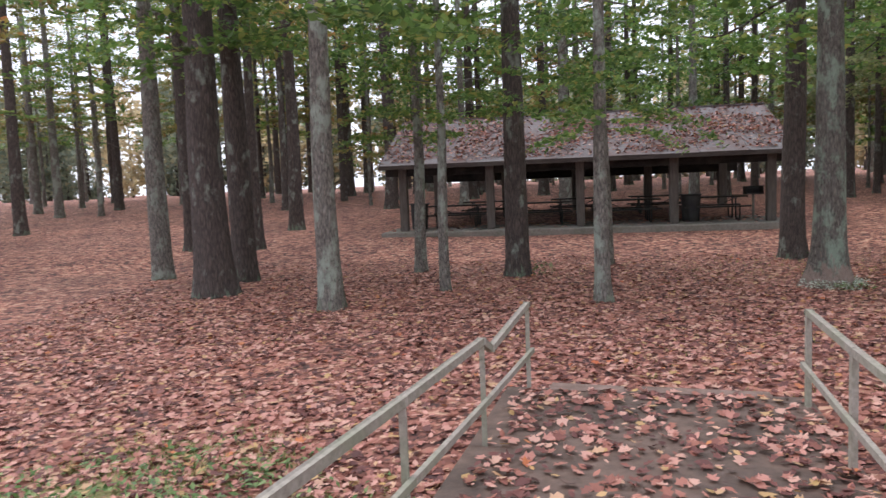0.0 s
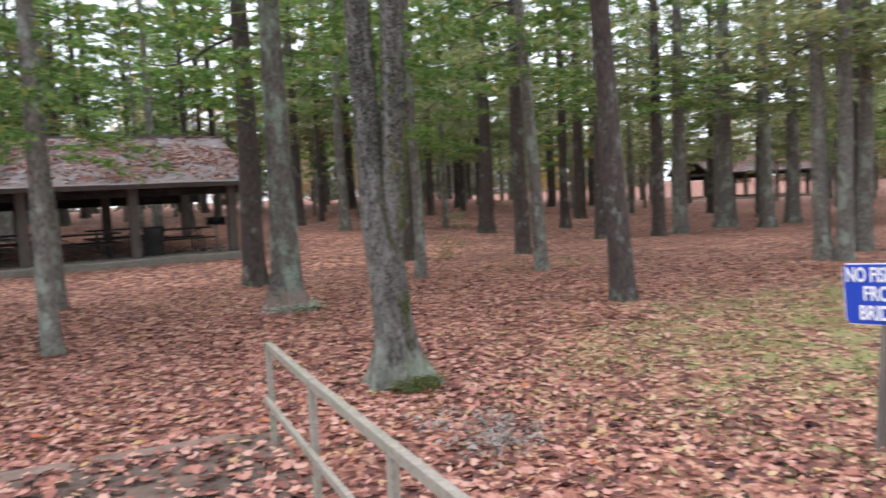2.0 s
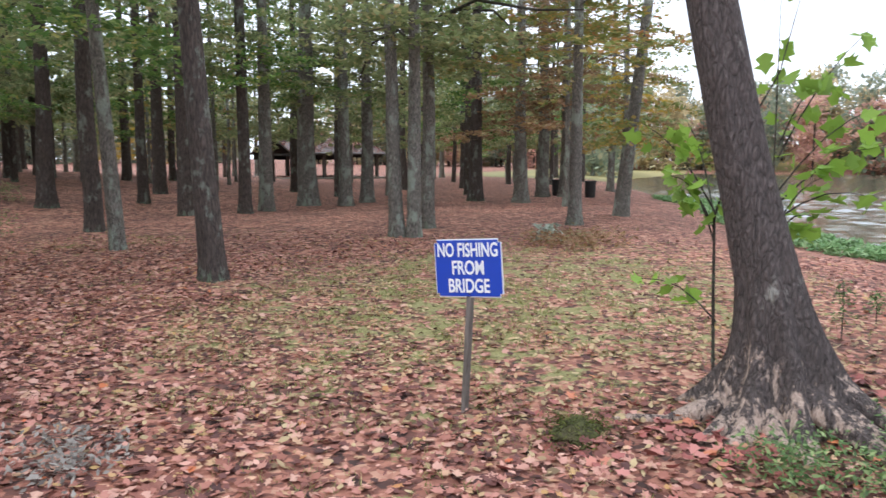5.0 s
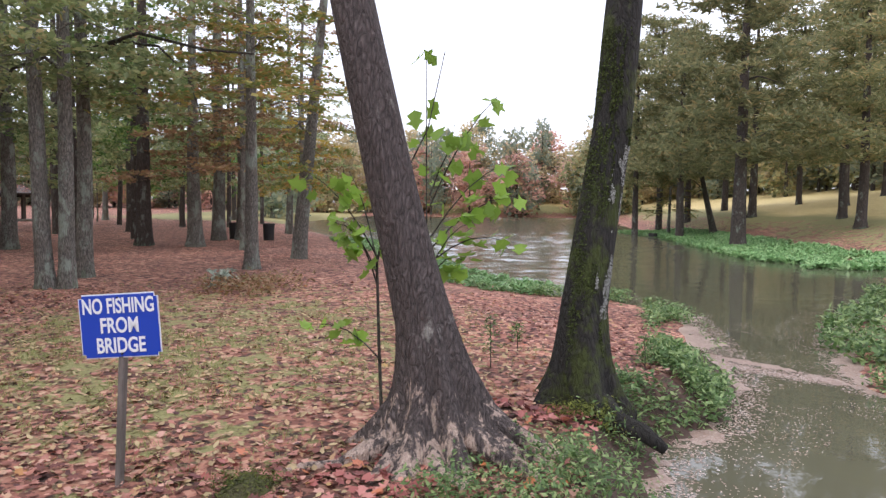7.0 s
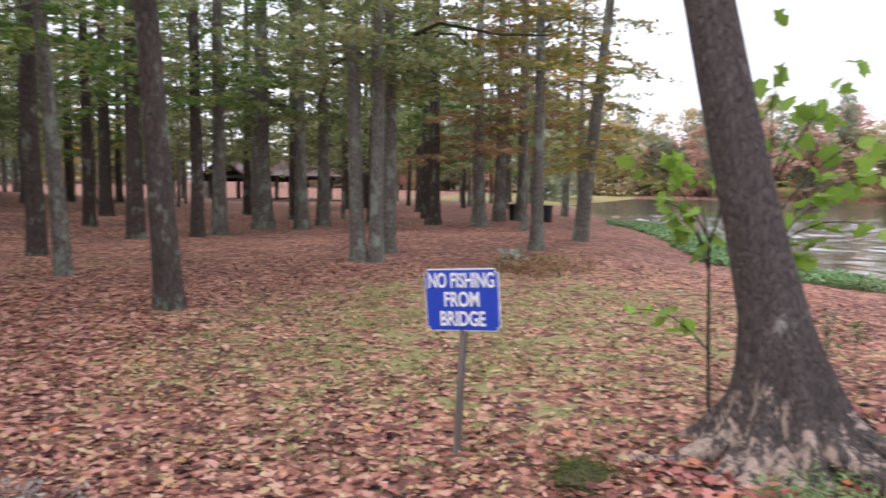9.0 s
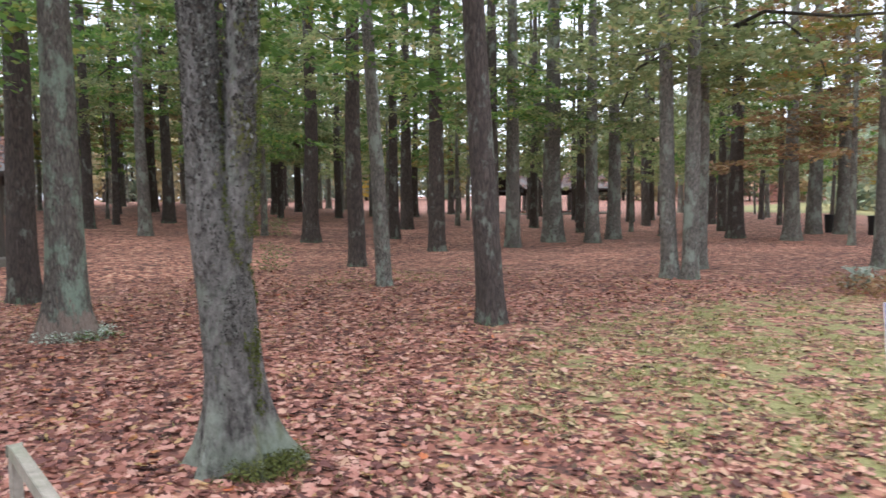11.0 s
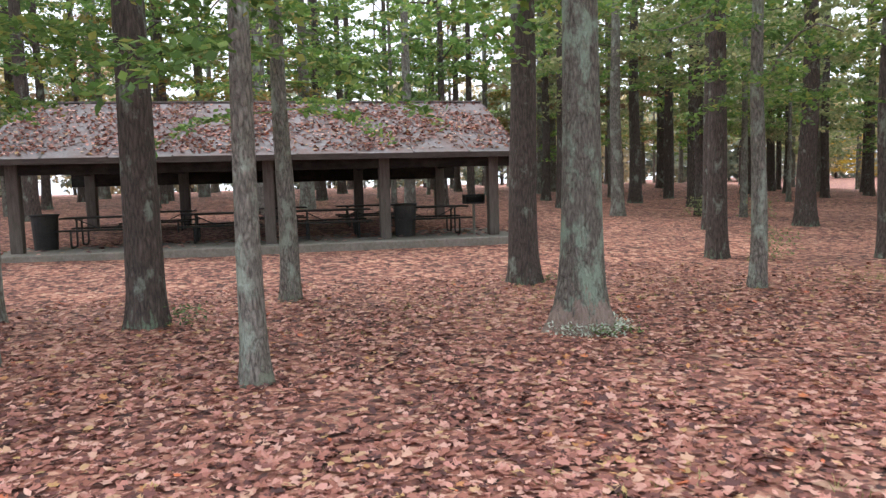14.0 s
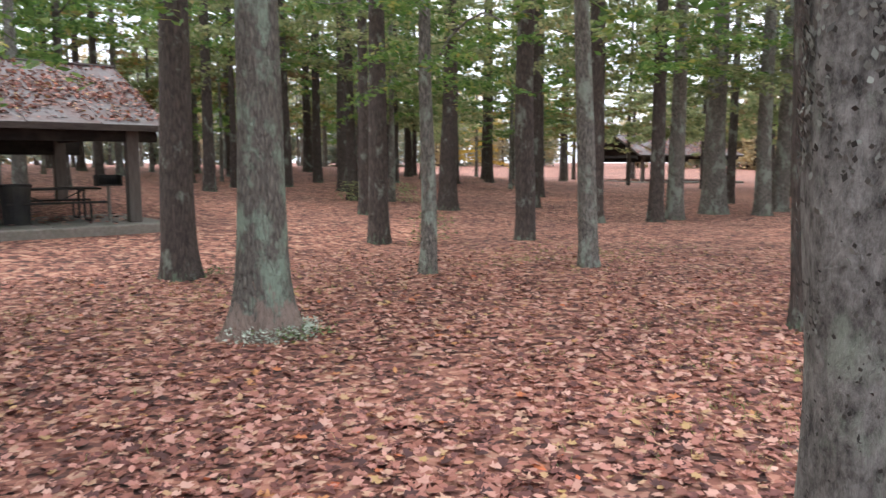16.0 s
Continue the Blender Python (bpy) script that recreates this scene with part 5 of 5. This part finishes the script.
def grass():
    """Thin grass standing between the leaves."""
    rr = random.Random(55)
    vs, fs = [], []
    for x0, y0, sx, sy, n in ((9.4, 3.6, 3.8, 2.5, 7500), (-2.6, 3.2, 0.8, 0.9, 900), (6.0, 13.6, 2.2, 1.2, 500), (13.0, 12.8, 1.6, 1.0, 600)):
        for _ in range(n):
            x, y = rr.gauss(x0, sx), rr.gauss(y0, sy)
            if shore_distance(x, y) < 0.5 or noise.noise((x * 1.1, y * 1.1, 4)) < -0.05:
                continue
            z = ground_z(x, y)
            for _k in range(4):
                a = rr.uniform(0, 6.28)
                h = rr.uniform(0.03, 0.075)
                b = Vector((x + rr.gauss(0, 0.025), y + rr.gauss(0, 0.025), z))
                w = Vector((math.cos(a), math.sin(a), 0)) * 0.004
                tip = b + Vector((rr.gauss(0, 0.03), rr.gauss(0, 0.03), h))
                o = len(vs)
                vs += [tuple(b - w), tuple(b + w), tuple(tip)]
                fs.append((o, o + 1, o + 2))
    tagged(soup("grass", vs, fs, GRASSM), "thin yellowing grass between fallen leaves", "grass", kind="stuff")


GRASSM = leafy("grass_blades", [(0.0, (0.14, 0.18, 0.05)), (0.6, (0.28, 0.30, 0.10)), (1.0, (0.45, 0.40, 0.18))], 0.3)
grass()


def moss_mound(x, y, w, h, label, material):
    """A low hummock by the roots."""
    rr = random.Random(int(x * 100))
    z = ground_z(x, y)
    bm = bmesh.new()
    bmesh.ops.create_icosphere(bm, subdivisions=4, radius=1.0)
    for v in bm.verts:
        f = 1 + 0.35 * noise.noise(v.co * 2.1 + Vector((x, y, 0))) + 0.12 * noise.noise(v.co * 6)
        v.co = Vector((v.co.x * w * f, v.co.y * w * 0.8 * f, v.co.z * h * f))
    for f in bm.faces:
        f.smooth = True
    ob = part("mossy_hummock", bm, material)
    ob.location = (x, y, z)
    return tagged(ob, label, "hummock")


MOSSM = grainy("moss", (0.035, 0.04, 0.014), (0.12, 0.12, 0.04), 40, (1, 1, 1), 0.95, 0.9, 0.03, (0.09, 0.06, 0.04), 0.6)
moss_mound(5.25, 0.8, 0.22, 0.09, "low mossy hummock beside tree roots", MOSSM)
PALELEAF = leafy("pale_leaf", [(0.0, (0.22, 0.27, 0.2)), (1.0, (0.58, 0.64, 0.54))], 0.3)
rnd = random.Random(91)
herb_patch("hummock_moss", "tufts of green moss on a low hummock", [(5.25 + rnd.gauss(0, 0.12), 0.8 + rnd.gauss(0, 0.1)) for _ in range(90)], 0.012, 95, 0.13, 20, MOSSLEAF)
brush = [(16.6 + rnd.gauss(0, 0.8), 3.3 + rnd.gauss(0, 0.6)) for _ in range(160)]
herb_patch("brush_heap", "brown brush and dry weeds on the bank", brush, 0.06, 92, 0.3, 8, RUST)
herb_patch("pale_plant", "pale grey-green leafy plant near the bank", [(16.9 + rnd.gauss(0, 0.14), 3.9 + rnd.gauss(0, 0.14)) for _ in range(14)], 0.1, 93, 0.42, 8, PALELEAF)
herb_patch("dry_stalks", "dead grey weed clump by the railing", [(3.3 + rnd.gauss(0, 0.2), 3.55 + rnd.gauss(0, 0.22)) for _ in range(50)], 0.03, 94, 0.12, 10, DRY)


def along(axis, radii, h):
    """Centre and radius of a stem at height h."""
    for (p, q), (a, c) in zip(zip(axis, axis[1:]), zip(radii, radii[1:])):
        if p[2] <= h <= q[2]:
            u = (h - p[2]) / (q[2] - p[2])
            return Vector(p).lerp(Vector(q), u), a + (c - a) * u
    return Vector(axis[-1]), radii[-1]


def bark_flakes():
    """Curling flakes of dark bark, thickest high up, and a ragged streak of moss down the damp side."""
    rr = random.Random(14)
    host = [o for o in scene.objects if o.get("label", "").startswith("forked grey tree")][0]
    vs, fs = [], []
    mv, mf = [], []
    for axis, radii, lo, count in ((FORK_AXIS, FORK_RADII, 0.45, 15000), (FORK_ARM, ARM_RADII, 1.6, 6500)):
        for _ in range(count):
            h = rr.uniform(lo, 3.9)
            a = rr.uniform(0, 6.28)
            c, r = along(axis, radii, h)
            out = Vector((math.cos(a), math.sin(a), 0))
            clump = noise.noise((out.x * 1.6, out.y * 1.6, h * 2.3)) + 0.6 * noise.noise((out.x * 5, out.y * 5, h * 6))
            damp = out.x * 0.42 - out.y * 0.9
            if damp > 0.9 + 0.35 * clump and h < 2.6 and rr.random() < 0.85:
                p = c + out * (r * 1.03 + rr.uniform(0, 0.02))
                for _k in range(3):
                    d = (Vector((rr.gauss(0, 0.5), rr.gauss(0, 0.5), rr.gauss(0, 0.6))) + out * 0.5).normalized()
                    rhomb(mv, mf, p + Vector((0, 0, rr.gauss(0, 0.012))), d, d.orthogonal().normalized(), rr.uniform(0.006, 0.014), rr.uniform(0.004, 0.008))
                continue
            if clump < 0.5 - 0.5 * ease(h, 0.8, 2.1) and rr.random() > 0.13:
                continue
            p = c + out * (r * 1.02 + rr.uniform(0, 0.014))
            up = (Vector((rr.gauss(0, 0.3), rr.gauss(0, 0.3), 1)) + out * rr.uniform(0.05, 0.8)).normalized()
            k = 0.55 + 0.4 * ease(h, 1.4, 2.4)
            rhomb(vs, fs, p, up, out.cross(up).normalized(), k * rr.uniform(0.008, 0.026), k * rr.uniform(0.006, 0.014))
    tagged(soup("bark_flake", vs, fs, FLAKES, host), "curling grey and dark bark flakes", kind="stuff")
    tagged(soup("moss_streak", mv, mf, MOSSLEAF, host), "yellow-green moss down the damp side", kind="stuff")


FLAKES = leafy("bark_flake", [(0.0, (0.02, 0.019, 0.016)), (0.5, (0.07, 0.066, 0.055)), (0.85, (0.13, 0.134, 0.115)), (1.0, (0.25, 0.27, 0.235))], 0.0, 0.9)
bark_flakes()

GOLD = leafy("golden_leaves", [(0.0, (0.45, 0.28, 0.03)), (0.6, (0.62, 0.42, 0.05)), (1.0, (0.55, 0.46, 0.10))], 0.5)
tree(45.5, 45.0, 0.16, "young tree with golden autumn leaves", skin=OAK, crown="autumn", leaves=GOLD, foot=1.2, height=7.5, wide=1.0)
tree(33.0, 4.5, 0.14, "slim tree with golden leaves near the pond", skin=OAK, crown="autumn", leaves=GOLD, foot=2.6, height=7.0, wide=0.6)
rnd = random.Random(101)
herb_patch("foot_moss", "cushion of dark green moss on the forked tree's foot", [(3.69 + rnd.gauss(0, 0.08), 5.09 + rnd.gauss(0, 0.07)) for _ in range(50)] + [(3.92 + rnd.gauss(0, 0.07), 5.16 + rnd.gauss(0, 0.07)) for _ in range(40)], 0.014, 107, 0.13, 34, MOSSLEAF)
lobes = [(5.3 + 0.42 * math.cos(a) + rnd.gauss(0, 0.05), 11.4 + 0.42 * math.sin(a) + rnd.gauss(0, 0.05)) for a in [rnd.uniform(3.4, 6.6) for _ in range(60)]]
herb_patch("foot_lichen", "pale leafy lichen round the foot of a stout grey tree", lobes, 0.026, 108, 0.16, 9, PALELEAF)
herb_patch("foot_ivy", "low green ivy round the foot of a grey tree", [(5.45 + rnd.gauss(0, 0.16), 11.15 + rnd.gauss(0, 0.14)) for _ in range(40)], 0.03, 102, 0.12, 8)
herb_patch("foot_sprigs", "small green sprigs beside a pine's foot", [(0.75 + rnd.gauss(0, 0.14), 13.75 + rnd.gauss(0, 0.2)) for _ in range(22)], 0.035, 103, 0.3, 7)
herb_patch("foot_sprigs", "small green sprigs beside a pine's foot", [(6.75 + rnd.gauss(0, 0.14), 15.3 + rnd.gauss(0, 0.12)) for _ in range(16)], 0.03, 104, 0.16, 7)
for px, py in ((17.2, 25.2), (18.9, 24.2), (12.6, 16.4)):
    herb_patch("low_shrub", "small dark leafy shrub among the trunks", [(px + rnd.gauss(0, 0.22), py + rnd.gauss(0, 0.22)) for _ in range(46)], 0.045, int(px * 10), 0.7, 9, OLIVE)
herb_patch("green_patch", "small green weeds among fallen leaves", [(-2.4 + rnd.gauss(0, 0.6), 3.4 + rnd.gauss(0, 0.45)) for _ in range(120)], 0.03, 105, 0.06, 7)
herb_patch("green_patch", "small green weeds among fallen leaves", [(-3.3 + rnd.gauss(0, 0.5), 2.7 + rnd.gauss(0, 0.4)) for _ in range(150)], 0.032, 106, 0.08, 7)


def red_drift():
    """Broad red leaves caught between the roots of the two pond-side trees."""
    rr = random.Random(61)
    places = []
    for cx, cy, sd, n in ((5.35, -0.35, 0.3, 80), (5.25, 0.5, 0.45, 80), (6.75, -1.75, 0.2, 60), (6.95, -1.35, 0.25, 60), (5.6, -1.0, 0.25, 60)):
        for _ in range(n):
            x, y = rr.gauss(cx, sd), rr.gauss(cy, sd)
            if shore_distance(x, y) > 0.25 and math.hypot(x - 6.15, y + 0.5) > 0.45:
                places.append((x, y, ground_z(x, y) + rr.uniform(0.02, 0.06)))
    tagged(leaf_cloud("root_leaves", places, 0.095, rr, REDLEAF, True, 0.35), "broad red leaves drifted between tree roots", "leaves", kind="stuff")


REDLEAF = leafy("red_fallen_leaf", [(0.0, (0.16, 0.045, 0.04)), (0.5, (0.40, 0.12, 0.10)), (0.85, (0.62, 0.27, 0.23)), (1.0, (0.66, 0.22, 0.08))], 0.12, 0.6)
red_drift()


def bank_weed(x, y, h, seed, label):
    """An upright weed: a thin stem with many short leafy side shoots."""
    rr = random.Random(seed)
    t = thing("weed", (x, y, ground_z(x, y)), 0, label, "weed", "upright weeds by the pond")
    vs, fs = tube([(0, 0, -0.03), (0.01, 0, h * 0.5), (0.0, 0.02, h)], [0.008, 0.006, 0.003], 5)
    soup("stem", vs, fs, DARK, t, True)
    lv, lf = [], []
    for _ in range(170):
        u = rr.uniform(0.25, 1.0)
        a, out = rr.uniform(0, 6.28), rr.uniform(0.02, 0.17) * (1.15 - u * 0.7)
        c = Vector((math.cos(a) * out, math.sin(a) * out, h * u + out * 0.5))
        q = Euler((rr.gauss(0, 0.6), rr.gauss(0, 0.6), a)).to_matrix()
        rhomb(lv, lf, c, q @ Vector((1, 0, 0)), q @ Vector((0, 1, 0)), rr.uniform(0.018, 0.035), 0.009)
    soup("foliage", lv, lf, HERB, t)


bank_weed(8.9, -1.25, 0.62, 71, "upright green weed between the pond-side trees")
bank_weed(8.6, -3.0, 0.4, 72, "leafy green weed on the bank by the mossy tree")
bank_weed(9.8, -1.7, 0.35, 73, "leafy green weed on the bank by the mossy tree")


def mossy_coat():
    """Moss on the landward side of the dark tree and crusts of pale lichen on the side over the water."""
    rr = random.Random(19)
    host = [o for o in scene.objects if o.get("label", "").startswith("dark leaning tree")][0]
    lv, lf, mv, mf = [], [], [], []
    for _ in range(26000):
        h, a = rr.uniform(0.25, 3.8), rr.uniform(1.6, 6.0)
        c, r = along(MOSSY_AXIS, MOSSY_RADII, h)
        out = Vector((math.cos(a), math.sin(a), 0))
        clump = noise.noise((out.x * 2.2, out.y * 2.2, h * 2.0)) + 0.6 * noise.noise((out.x * 7, out.y * 7, h * 6))
        p = c + out * (r * 1.03 + rr.uniform(0, 0.012))
        d = (Vector((rr.gauss(0, 0.6), rr.gauss(0, 0.6), rr.gauss(0, 0.8))) + out * 0.3).normalized()
        if out.y < -0.1 and 0.9 < h < 2.6 and clump > 0.28:
            e = out.cross(Vector((0, 0, 1)))
            rhomb(lv, lf, p, (e + Vector((0, 0, rr.gauss(0, 1)))).normalized(), Vector((0, 0, 1)), rr.uniform(0.006, 0.018), rr.uniform(0.005, 0.012))
        elif clump + 0.5 * out.y - 0.12 * abs(h - 1.3) > 0.02:
            rhomb(mv, mf, p, d, d.orthogonal().normalized(), rr.uniform(0.008, 0.018), rr.uniform(0.005, 0.01))
    tagged(soup("lichen_crust", lv, lf, LICHEN, host), "pale grey lichen crusts", kind="stuff")
    tagged(soup("moss_coat", mv, mf, DARKMOSS, host), "dark green moss on the trunk", kind="stuff")


LICHEN = leafy("lichen_crust", [(0.0, (0.16, 0.155, 0.14)), (0.7, (0.36, 0.36, 0.33)), (1.0, (0.55, 0.56, 0.52))], 0.0, 0.9)
DARKMOSS = leafy("dark_moss", [(0.0, (0.018, 0.024, 0.006)), (0.7, (0.045, 0.06, 0.012)), (1.0, (0.10, 0.13, 0.025))], 0.1, 0.95)
mossy_coat()
